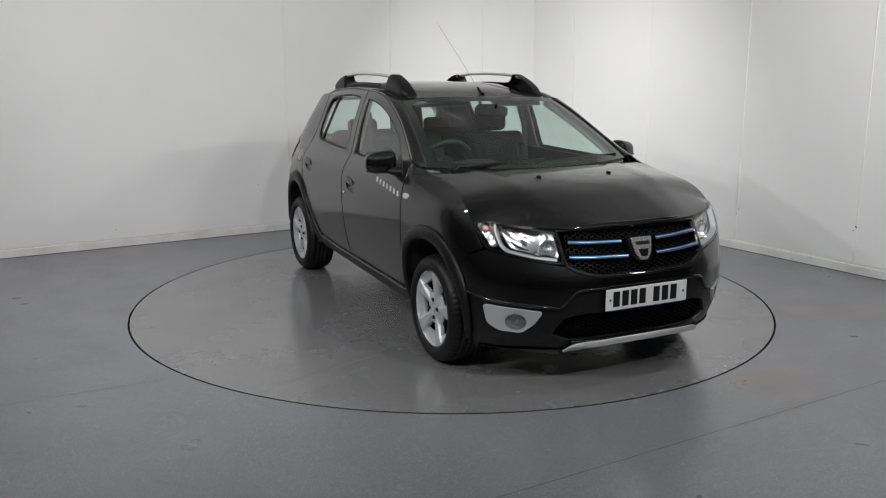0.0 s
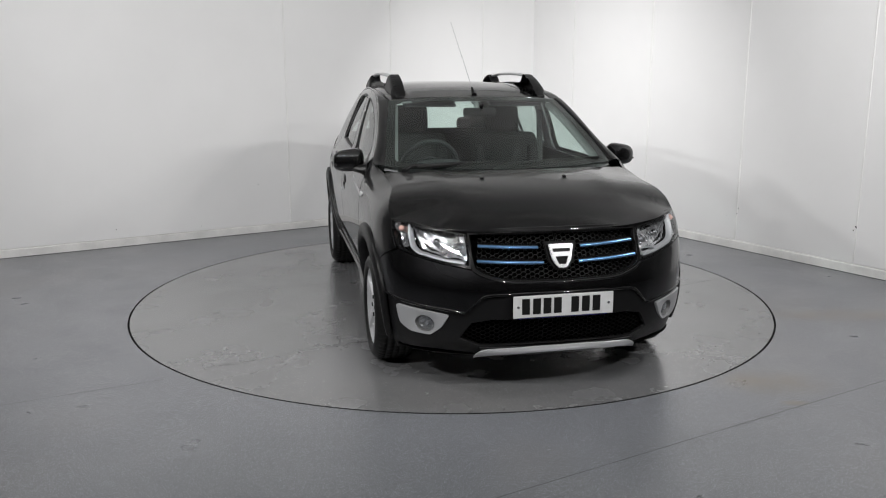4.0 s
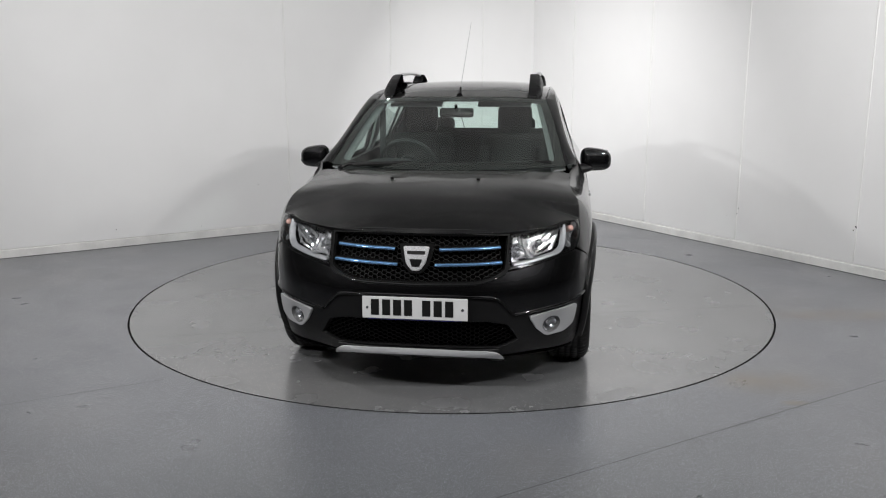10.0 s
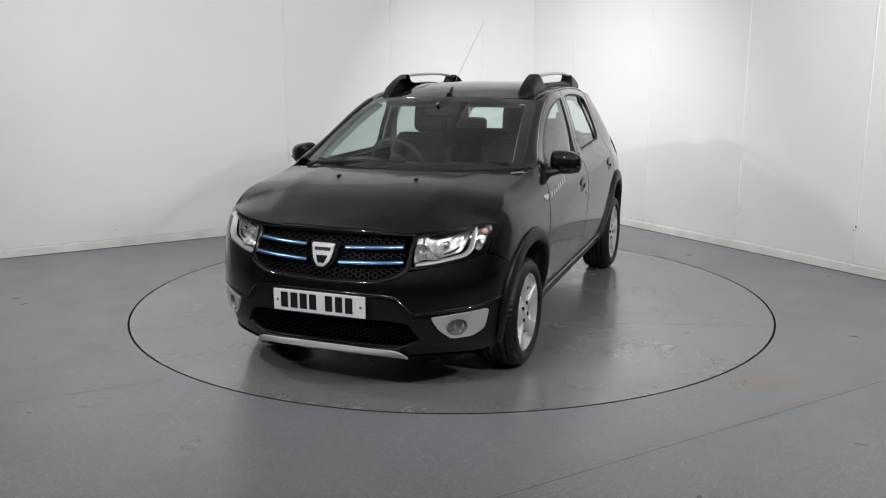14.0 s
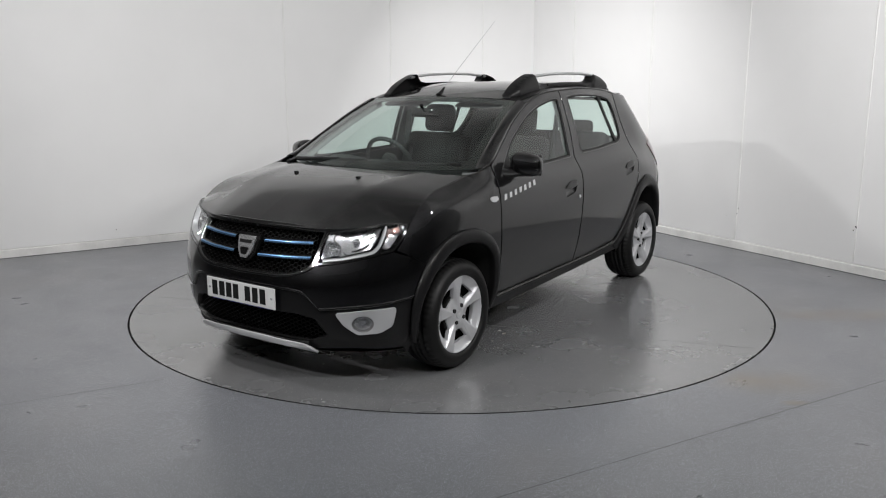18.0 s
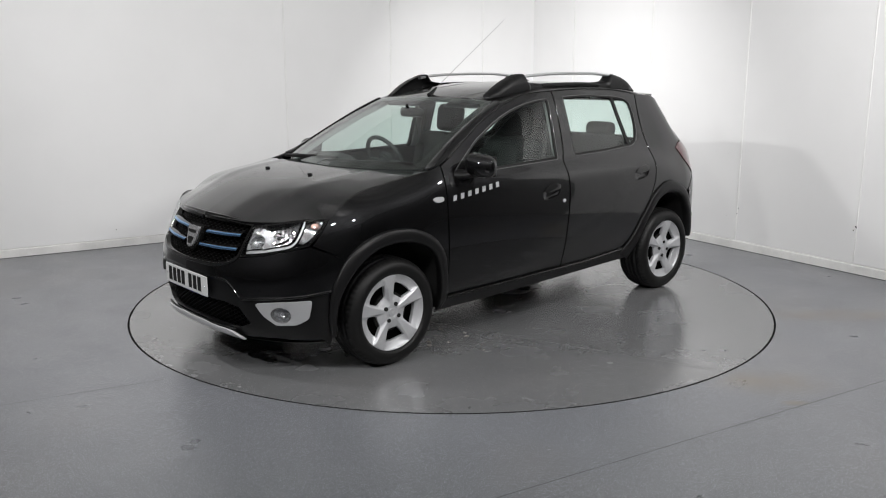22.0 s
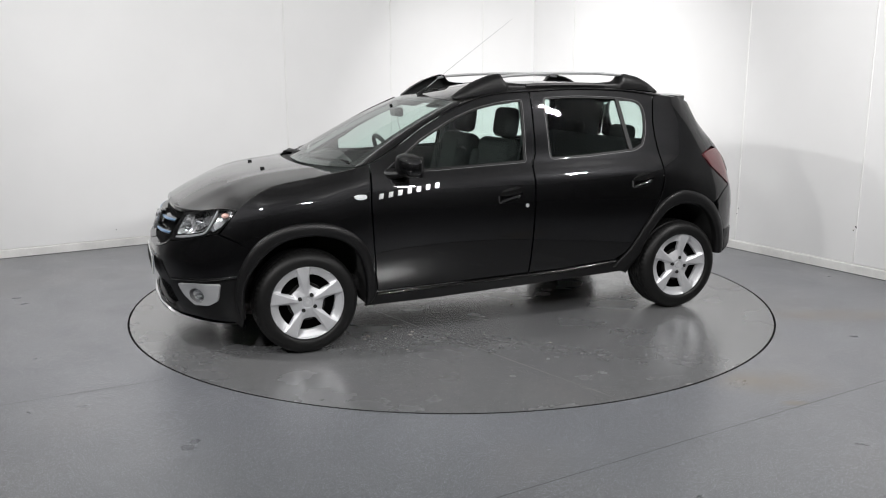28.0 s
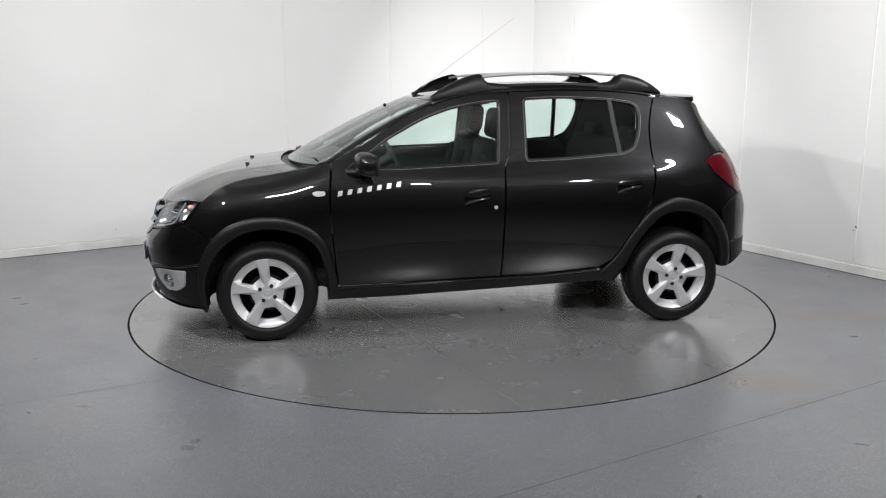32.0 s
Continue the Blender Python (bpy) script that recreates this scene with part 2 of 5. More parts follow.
def skin(s, z, out=0.0):
    """The car's flank, nose and tail at girth s and height z; out: metres proud of it."""
    s, z = np.asarray(s, float), np.asarray(z, float)
    tx, ty = plan_x(s + .01) - plan_x(s - .01), plan_y(s + .01) - plan_y(s - .01)
    n = np.hypot(tx, ty)
    d = inset(s, z) - out
    y = plan_y(s) - d * tx / n
    return np.stack([plan_x(s) + d * ty / n, np.where(np.abs(s) > 2.5, np.maximum(y, 0), y), z], -1)


def pane(outline):
    """The evenly curved surface of a side window within that outline: a smooth fit to the skin there."""
    q = np.array(outline, float)
    lo, hi = q.min(0), q.max(0)
    a, b = [k.ravel() for k in np.meshgrid(np.linspace(lo[0], hi[0], 20), np.linspace(lo[1], hi[1], 14))]
    terms = lambda s, z: np.stack([np.ones_like(s), s, z, s * s, s * z, z * z], -1)
    y = skin(a, b)[:, 1]
    k = np.linalg.lstsq(terms(a, b), y, rcond=None)[0]
    mid, half = (lo + hi) / 2, (hi - lo) / 2

    def f(s, z, out=0.0):
        s, z = np.asarray(s, float), np.asarray(z, float)
        barrel = 0.010 * (1 - ((z - mid[1]) / half[1]) ** 2) + 0.004 * (1 - ((s - mid[0]) / half[0]) ** 2) - 0.006
        return np.stack([s + 0 * z, terms(s, z) @ k + barrel + out * 0.96, z + out * 0.28], -1)
    return f


hood_mid = pchip([1.0, 1.2, 1.42, 1.55, 1.687, 1.8, 1.9, 1.96, 2.02], [1.058, 1.047, 1.023, 1.002, 0.967, 0.920, 0.868, 0.83, 0.77])


hood_edge = pchip([0, 0.2, 0.38, 0.45, 0.53, 0.63, 0.70, 0.745], [1.962, 1.955, 1.925, 1.90, 1.865, 1.815, 1.765, 1.70])


# the wing's upper edge, where the bonnet meets it
WING_S = [0.895, 1.0, 1.115, 1.26, 1.40, 1.50, 1.57, 1.63, 1.672]
wing_z = pchip(WING_S, [1.080, 1.052, 1.030, 1.004, 0.983, 0.958, 0.928, 0.890, 0.856])
_we = skin(np.array(WING_S), wing_z(WING_S))
wing_y = pchip(list(_we[:, 0]) + [1.76, 2.0], list(_we[:, 1]) + [0.745, 0.72])
wing_top = pchip(list(_we[:, 0]) + [1.76, 2.0], list(_we[:, 2]) + [0.842, 0.76])


def hood_top(x, y, out=0.0):
    x, y = np.asarray(x, float), np.asarray(y, float)
    a = np.abs(y)
    ridge = 0.006 * np.exp(-((a - 0.50 + 0.10 * (x - 1.1)) / 0.07) ** 2) * np.clip((1.9 - x) * 4, 0, 1)
    w = np.clip((x - 1.45) / 0.35, 0, 1)
    shift = 0.85 * (1.962 - hood_edge(a)) * (1 - 0.4 * (a / 0.7) ** 4) * w * w * (3 - 2 * w)
    z = hood_mid(x + shift)
    k = np.clip(a / wing_y(x), 0, 1.05) ** 3.2
    return np.stack([x, y, z + k * (wing_top(x) - z) + ridge * (1 - k) + out], -1)


roof_mid = pchip([-1.47, -1.3, -1.0, -0.6, -0.3, 0.0, 0.29, 0.34], [1.452, 1.490, 1.527, 1.545, 1.540, 1.512, 1.453, 1.438])


def roof_top(x, y, out=0.0):
    x, y = np.asarray(x, float), np.asarray(y, float)
    a = np.abs(y) / 0.6
    return np.stack([x, y, roof_mid(x) - 0.022 * a ** 2 - 0.035 * a ** 6 + out], -1)


def screen(u, v, out=0.0):
    """The windscreen: u across (-1..1), v from the cowl (0) to the roof (1)."""
    u, v = np.asarray(u, float), np.asarray(v, float)
    half = 0.715 + (0.580 - 0.715) * v
    x = (1.16 - 0.20 * np.abs(u) ** 2.2) * (1 - v) + (0.335 - 0.065 * np.abs(u) ** 2.2) * v
    z = (1.045 + 0.013 * u * u) * (1 - v) + (1.446 - 0.021 * u * u) * v + 0.045 * v * (1 - v) * 4 * (1 - 0.2 * u * u) * 0.55
    return np.stack([x + out * 0.45, half * u, z + out * 0.9], -1)

# ---- mesh tools ----
def mesh_object(name, verts, faces, material, parent=None, label="", smooth=True, place=None):
    me = bpy.data.meshes.new(name)
    me.from_pydata([tuple(map(float, v)) for v in verts], [], [tuple(f) for f in faces])
    me.materials.append(material)
    if smooth:
        me.polygons.foreach_set("use_smooth", [True] * len(me.polygons))
    me.update()
    ob = new(name, me)
    if parent is not None:
        ob.parent = parent
    if place is not None:
        ob.matrix_basis = place
    if label:
        ob["label"] = label
    return ob


def part(name, bm, material, parent, label="", smooth=True, sharp=35):
    """Links a bmesh as one mesh object under a thing or a part."""
    if smooth:
        for f in bm.faces:
            f.smooth = True
        for e in bm.edges:
            if len(e.link_faces) == 2 and e.calc_face_angle(0) > radians(sharp):
                e.smooth = False
    me = bpy.data.meshes.new(name)
    bm.to_mesh(me)
    bm.free()
    me.materials.append(material)
    ob = new(name, me)
    if parent is not None:
        ob.parent = parent
    if label:
        ob["label"] = label
    return ob


def curve(*pts, n=6):
    """A smooth open line through 2D points."""
    p = np.array(pts, float)
    q = np.vstack([2 * p[0] - p[1], p, 2 * p[-1] - p[-2]])
    out = []
    for i in range(1, len(q) - 2):
        for k in range(n):
            t = k / n
            out.append(0.5 * (2 * q[i] + (q[i + 1] - q[i - 1]) * t + (2 * q[i - 1] - 5 * q[i] + 4 * q[i + 1] - q[i + 2]) * t * t
                              + (3 * q[i] - q[i - 1] - 3 * q[i + 1] + q[i + 2]) * t ** 3))
    return [tuple(a) for a in out] + [tuple(p[-1])]


def rounded(pts, r=0.03, n=4):
    """A closed outline with its corners rounded off."""
    p, out = [Vector(a) for a in pts], []
    for i, b in enumerate(p):
        a, c = p[i - 1], p[(i + 1) % len(p)]
        k = min(r, (a - b).length * 0.45, (c - b).length * 0.45)
        s, e = b + (a - b).normalized() * k, b + (c - b).normalized() * k
        out += [tuple(s * (1 - t) ** 2 + b * 2 * t * (1 - t) + e * t * t) for t in (j / n for j in range(n + 1))]
    return out


def shifted(loop, d):
    """A closed outline moved inward (d > 0) or outward."""
    p = np.array(loop, float)
    a, c = np.roll(p, 1, 0), np.roll(p, -1, 0)
    area = np.sum(p[:, 0] * c[:, 1] - c[:, 0] * p[:, 1])
    e1, e2 = p - a, c - p
    n1 = np.stack([-e1[:, 1], e1[:, 0]], 1) / (np.linalg.norm(e1, axis=1)[:, None] + 1e-9)
    n2 = np.stack([-e2[:, 1], e2[:, 0]], 1) / (np.linalg.norm(e2, axis=1)[:, None] + 1e-9)
    n = n1 + n2
    n /= np.maximum(np.linalg.norm(n, axis=1)[:, None] ** 2 / 2, 0.5)
    return [tuple(q) for q in p + n * d * np.sign(area)]


def fill_grid(outline, holes, step):
    bm = bmesh.new()
    for loop in (outline, *holes):
        clean = [q for i, q in enumerate(loop) if (Vector(q) - Vector(loop[i - 1])).length > 1e-4]
        vs = [bm.verts.new((q[0], q[1], 0)) for q in clean]
        for i, v in enumerate(vs):
            bm.edges.new((vs[i - 1], v))
    bmesh.ops.triangle_fill(bm, use_beauty=True, use_dissolve=False, edges=bm.edges[:])
    for axis in (0, 1):
        lo, hi = min(v.co[axis] for v in bm.verts), max(v.co[axis] for v in bm.verts)
        st = step if isinstance(step, float) else step[axis]
        for k in range(int(lo / st) - 1, int(hi / st) + 2):
            if lo + 1e-4 < k * st < hi - 1e-4:
                no = Vector((1, 0, 0)) if axis == 0 else Vector((0, 1, 0))
                bmesh.ops.bisect_plane(bm, geom=bm.verts[:] + bm.edges[:] + bm.faces[:], dist=1e-5, plane_co=no * (k * st), plane_no=no)
    bmesh.ops.triangulate(bm, faces=[f for f in bm.faces if len(f.verts) > 4])
    return bm


def sheet(name, outline, shape, material, parent, holes=(), step=0.04, depth=0.012, out=0.0, sides=(1,), label="", whole=False):
    """A panel cut from a curved surface shape(u, v, out), with turned-in edges, on the car's left (1) and right (-1) side.
    whole: both halves are one object."""
    bm = fill_grid(outline, holes, step)
    bm.verts.index_update()
    uv = np.array([v.co[:2] for v in bm.verts])
    top = shape(uv[:, 0], uv[:, 1], out)
    hi = shape(uv[:, 0], uv[:, 1], out + 0.01)
    faces = [[v.index for v in f.verts] for f in bm.faces]
    good = 0.0
    for f in faces:
        a, b, c = top[f[0]], top[f[1]], top[f[2]]
        good += float(np.dot(np.cross(b - a, c - a), hi[f[0]] - a))
    if good < 0:
        faces = [f[::-1] for f in faces]
    rim = [(e.verts[0].index, e.verts[1].index, e.link_faces[0]) for e in bm.edges if len(e.link_faces) == 1]
    verts = list(top)
    if depth:
        # turned-in edge: a narrow bevel, then the return
        rim_ids = sorted({i for a, b, _ in rim for i in (a, b)})
        away = {i: np.zeros(2) for i in rim_ids}
        for a, b, f in rim:
            mid = np.array(f.calc_center_median()[:2])
            e = uv[b] - uv[a]
            n = np.array([-e[1], e[0]]) / (np.linalg.norm(e) + 1e-9)
            n = n if np.dot(n, uv[a] - mid) > 0 else -n
            away[a] += n
            away[b] += n
        go = np.array([away[i] / max(np.linalg.norm(away[i]), 1e-6) for i in rim_ids])
        w = 0.0011 if depth > 0.008 else 0.0
        ids = np.array(rim_ids)
        rings = [top[ids], shape(uv[ids, 0] + go[:, 0] * w, uv[ids, 1] + go[:, 1] * w, out - 0.9 * w), shape(uv[ids, 0] + go[:, 0] * w, uv[ids, 1] + go[:, 1] * w, out - depth)]
        if not w:
            rings.pop(1)
        base = len(verts)
        for ring in rings:
            verts += list(ring)
        at = {i: k for k, i in enumerate(rim_ids)}
        n = len(rim_ids)
        order = {}
        for f in faces:
            for k in range(len(f)):
                order[(f[k - 1], f[k])] = True
        for a, b, _ in rim:
            if (a, b) not in order:
                a, b = b, a
            for r in range(len(rings) - 1):
                o = base + r * n
                faces.append([o + at[b], o + at[a], o + n + at[a], o + n + at[b]])
    bm.free()
    verts = np.array(verts)
    made = []
    if whole:
        n = len(verts)
        both = np.vstack([verts, verts * [1, -1, 1]])
        made.append(mesh_object(name, both, faces + [[i + n for i in f[::-1]] for f in faces], material, parent, label))
        return made
    for side in sides:
        made.append(mesh_object(name, verts * [1, side, 1], faces if side > 0 else [f[::-1] for f in faces], material, parent if not isinstance(parent, dict) else parent[side], label))
    return made


def loft(name, rows, material, parent, label="", side=1, closed=False, flip=False):
    """A smooth skin over equal-length rows of points."""
    rows = [np.asarray(r, float) for r in rows]
    n = len(rows[0])
    verts = np.vstack(rows) * [1, side, 1]
    faces = []
    for i in range(len(rows) - 1):
        for j in range(n if closed else n - 1):
            k = (j + 1) % n
            f = [i * n + j, i * n + k, (i + 1) * n + k, (i + 1) * n + j]
            faces.append(f if (side > 0) != flip else f[::-1])
    return mesh_object(name, verts, faces, material, parent, label)


def box_bm(size, at=(0, 0, 0), bevel=0.01, seg=2, turn=None):
    bm = bmesh.new()
    bmesh.ops.create_cube(bm, size=1.0, matrix=Matrix.Diagonal((*size, 1)))
    if bevel:
        bmesh.ops.bevel(bm, geom=bm.edges[:], offset=bevel, segments=seg, profile=0.5, affect="EDGES")
    bmesh.ops.transform(bm, matrix=Matrix.Translation(at) @ (turn or Matrix.Identity(4)), verts=bm.verts)
    return bm


def cyl_bm(r, h, at=(0, 0, 0), turn=None, seg=24, r2=None, bevel=0.0):
    bm = bmesh.new()
    bmesh.ops.create_cone(bm, cap_ends=True, segments=seg, radius1=r, radius2=r if r2 is None else r2, depth=h)
    if bevel:
        bmesh.ops.bevel(bm, geom=[e for e in bm.edges if abs(e.verts[0].co.z - e.verts[1].co.z) < 1e-6], offset=bevel, segments=2, affect="EDGES")
    bmesh.ops.transform(bm, matrix=Matrix.Translation(at) @ (turn or Matrix.Identity(4)), verts=bm.verts)
    return bm


def tube_bm(pts, r, seg=10, flat=1.0, close=True):
    """A bar along a line of points; flat squeezes it in height."""
    pts = [Vector(q) for q in pts]
    rs = r if isinstance(r, (list, tuple)) else [r] * len(pts)
    bm, rings = bmesh.new(), []
    for i, q in enumerate(pts):
        d = (pts[min(i + 1, len(pts) - 1)] - pts[max(i - 1, 0)]).normalized()
        side = d.cross(Vector((0, 0, 1)))
        side = side.normalized() if side.length > 1e-3 else Vector((1, 0, 0))
        up = side.cross(d)
        rings.append([bm.verts.new(q + side * rs[i] * math.cos(a) + up * rs[i] * flat * math.sin(a)) for a in (2 * math.pi * k / seg for k in range(seg))])
    for a, b in zip(rings, rings[1:]):
        for k in range(seg):
            bm.faces.new((a[k], a[(k + 1) % seg], b[(k + 1) % seg], b[k]))
    if close:
        bm.faces.new(rings[0][::-1])
        bm.faces.new(rings[-1])
    bmesh.ops.recalc_face_normals(bm, faces=bm.faces)
    return bm


def slab_bm(outline, plane, depth, bevel=0.0):
    """A flat outline pushed out to a slab; plane(u, v) gives the point, depth the vector."""
    bm = bmesh.new()
    f = bm.faces.new([bm.verts.new(plane(*q)) for q in outline])
    r = bmesh.ops.extrude_face_region(bm, geom=[f])
    bmesh.ops.translate(bm, vec=depth, verts=[v for v in r["geom"] if isinstance(v, bmesh.types.BMVert)])
    bmesh.ops.recalc_face_normals(bm, faces=bm.faces)
    if bevel:
        bmesh.ops.bevel(bm, geom=[e for e in bm.edges if e.calc_face_angle(0) > 0.6], offset=bevel, segments=2, affect="EDGES")
    return bm


def thing(name, label, category, group="", kind=""):
    ob = new(name)
    ob.empty_display_size = 0.1
    return tagged(ob, label, category, group, kind)

# ---- the hall ----
RADIUS = 2.241


def ring_points(r, n=192):
    return [(r * math.cos(2 * math.pi * k / n), r * math.sin(2 * math.pi * k / n)) for k in range(n)]


def build_floor():
    n = 192
    inner = ring_points(RADIUS + 0.007, n)
    lim = [hall(-0.1, -0.1), hall(HALL_U + 0.1, -0.1), hall(HALL_U + 0.1, HALL_V + 0.1), hall(-0.1, HALL_V + 0.1)]
    bm = bmesh.new()
    vs = [bm.verts.new((x, y, 0)) for x, y in inner]
    ed = [bm.edges.new((vs[i - 1], vs[i])) for i in range(n)]
    qs = [bm.verts.new((p.x, p.y, 0)) for p in lim]
    ed += [bm.edges.new((qs[i - 1], qs[i])) for i in range(4)]
    bmesh.ops.triangle_fill(bm, use_beauty=True, edges=ed)
    for f in bm.faces:
        if f.normal.z < 0:
            f.normal_flip()
    # the lip that goes down into the gap round the turntable
    low = [bm.verts.new((x, y, -0.04)) for x, y in inner]
    for i in range(n):
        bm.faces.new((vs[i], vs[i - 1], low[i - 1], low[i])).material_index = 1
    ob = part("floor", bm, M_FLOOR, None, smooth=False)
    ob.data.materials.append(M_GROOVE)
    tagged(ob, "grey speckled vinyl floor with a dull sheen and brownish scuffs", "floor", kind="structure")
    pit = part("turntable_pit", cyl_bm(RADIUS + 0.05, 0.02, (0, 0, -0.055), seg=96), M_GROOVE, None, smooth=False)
    tagged(pit, "dark gap floor under the turntable rim", "pit", kind="structure")
    for a, b in (((-5.2, -3.73), (-1.53, -1.79)), ((-0.75, -3.60), (3.9, -0.84))):
        a, b = Vector((*a, 0)), Vector((*b, 0))
        d = (b - a).normalized().cross(Vector((0, 0, 1))) * 0.0022
        up = Vector((0, 0, 0.0008))
        s = mesh_object("floor_seam", [a - d + up, b - d + up, b + d + up, a + d + up], [(0, 3, 2, 1)], M_SEAM, None, smooth=False)
        tagged(s, "dark welded seam in the grey vinyl floor", "floor seam", kind="structure")


def slab_wall(name, a, b, h, material, label, thick=0.12, inward=None):
    """A wall from a to b, its face on that line, its thickness behind it."""
    a, b = Vector(a), Vector(b)
    n = inward.normalized() * -thick
    v = [a, b, b + n, a + n]
    verts = [*v, *[q + Vector((0, 0, h)) for q in v]]
    ob = mesh_object(name, verts, [(0, 1, 5, 4), (1, 2, 6, 5), (2, 3, 7, 6), (3, 0, 4, 7), (4, 5, 6, 7), (3, 2, 1, 0)], material, None, smooth=False)
    return tagged(ob, label, "wall", kind="structure")


WHITE_U, WHITE_V = 6.6, 5.6


def build_walls():
    white = "white boarded wall with cover strips over the joints"
    dark = "unseen plain grey wall added to close the hall"
    left = slab_wall("wall_north", hall(0, 0), hall(WHITE_U, 0), HALL_H, M_WALL, white, inward=V)
    right = slab_wall("wall_east", hall(0, 0), hall(0, WHITE_V), HALL_H, M_WALL, white, inward=U)
    # unseen grey walls, added to close the hall; their tone sets the fill light
    slab_wall("wall_north_end", hall(WHITE_U, 0), hall(HALL_U, 0), HALL_H, M_DARKWALL, dark, inward=V)
    slab_wall("wall_east_end", hall(0, WHITE_V), hall(0, HALL_V), HALL_H, M_DARKWALL, dark, inward=U)
    slab_wall("wall_west", hall(HALL_U, 0), hall(HALL_U, HALL_V), HALL_H, M_DARKWALL, dark, inward=-U)
    slab_wall("wall_south", hall(0, HALL_V), hall(HALL_U, HALL_V), HALL_H, M_DARKWALL, dark, inward=-V)
    # boards 1.2 m wide, their joints covered by thin strips
    for wall, along, inward, first, strips in ((left, U, V, 0.745, {0.745: 1, 1.95: 2, 3.16: 1}), (right, V, U, 0.745, {0.745: 0, 1.95: 1, 3.13: 1, 4.31: 2, 5.5: 1})):
        edges = [0.0] + list(strips) + [WHITE_U if along is U else WHITE_V]
        for a, b in zip(edges, edges[1:]):
            p, q = CORNER + along * (a + 0.003), CORNER + along * (b - 0.003)
            t, base, top = inward * 0.009, Vector((0, 0, 0.084)), Vector((0, 0, HALL_H - 0.01))
            bev = along * 0.003
            vs = [p + base, q + base, q + top, p + top, p + bev + t + base, q - bev + t + base, q - bev + t + top, p + bev + t + top]
            mesh_object("board", vs, [(4, 5, 6, 7), (0, 1, 5, 4), (1, 2, 6, 5), (2, 3, 7, 6), (3, 0, 4, 7)], M_WALL, wall, smooth=False)
        for at, grade in strips.items():
            w, d = (0.012, 0.012) if grade == 2 else (0.016, 0.0115) if grade == 1 else (0.006, 0.0100)
            bm = box_bm((w, d, HALL_H - 0.12), bevel=0.002, seg=1, turn=Matrix.Rotation(math.atan2(along.y, along.x), 4, "Z"))
            o = part("joint_strip", bm, M_TRIM, wall)
            o.location = CORNER + along * at + inward * (0.004 + d / 2) + Vector((0, 0, HALL_H / 2 + 0.04))
        # skirting with a small bevel on top
        a, b = CORNER + along * 0.0, CORNER + along * (WHITE_U if along is U else WHITE_V)
        prof = [(0.0, 0.0), (0.022, 0.0), (0.022, 0.070), (0.016, 0.079), (0.0, 0.081)]
        vs = [q + inward * d + Vector((0, 0, z)) for q in (a, b) for d, z in prof]
        sk = mesh_object("baseboard", vs, [(i, i + 1, i + 6, i + 5) for i in range(4)], M_SKIRT, None, smooth=False)
        low = [q + inward * d + Vector((0, 0, z)) for q in (a, b) for d, z in ((0.0225, 0.005), (0.024, 0.005), (0.027, 0.0006))]
        ln = mesh_object("floor_joint", low, [(0, 1, 4, 3), (1, 2, 5, 4)], M_SEAM, None, smooth=False)
        tagged(ln, "dark dirty joint between skirting and vinyl floor", "floor joint", kind="structure")
        tagged(sk, "white painted skirting board, scuffed along the floor", "skirting", kind="structure")
    build_wall_marks()


def build_wall_marks():
    """Dark scuffs low down on the boards."""
    for at, inward, marks in ((V, U, ((4.31, 0.385, 0.05), (4.29, 0.355, 0.03), (3.15, 0.38, 0.03), (3.14, 0.33, 0.03), (3.0, 0.88, 0.012), (2.85, 0.885, 0.01), (3.02, 0.30, 0.012)),),
                              (U, V, ((3.5, 0.50, 0.02), (4.9, 0.17, 0.02), (4.1, 0.13, 0.015)))):
        for along, z, size in marks:
            p = CORNER + at * along + inward * 0.0165 + Vector((0, 0, z))
            rnd = random.Random(int(along * 100 + z * 1000))
            vs, n = [], 9
            for k in range(n):
                r = size * (0.25 + 0.5 * rnd.random()) * 0.5
                a = 2 * math.pi * k / n
                vs.append(p + at * r * 0.6 * math.cos(a) + Vector((0, 0, r * math.sin(a))))
            o = mesh_object("scuff_mark", vs, [tuple(range(n))], M_SEAM, None, smooth=False)
            tagged(o, "small dark scuff on the white wall board", "scuff", kind="structure")


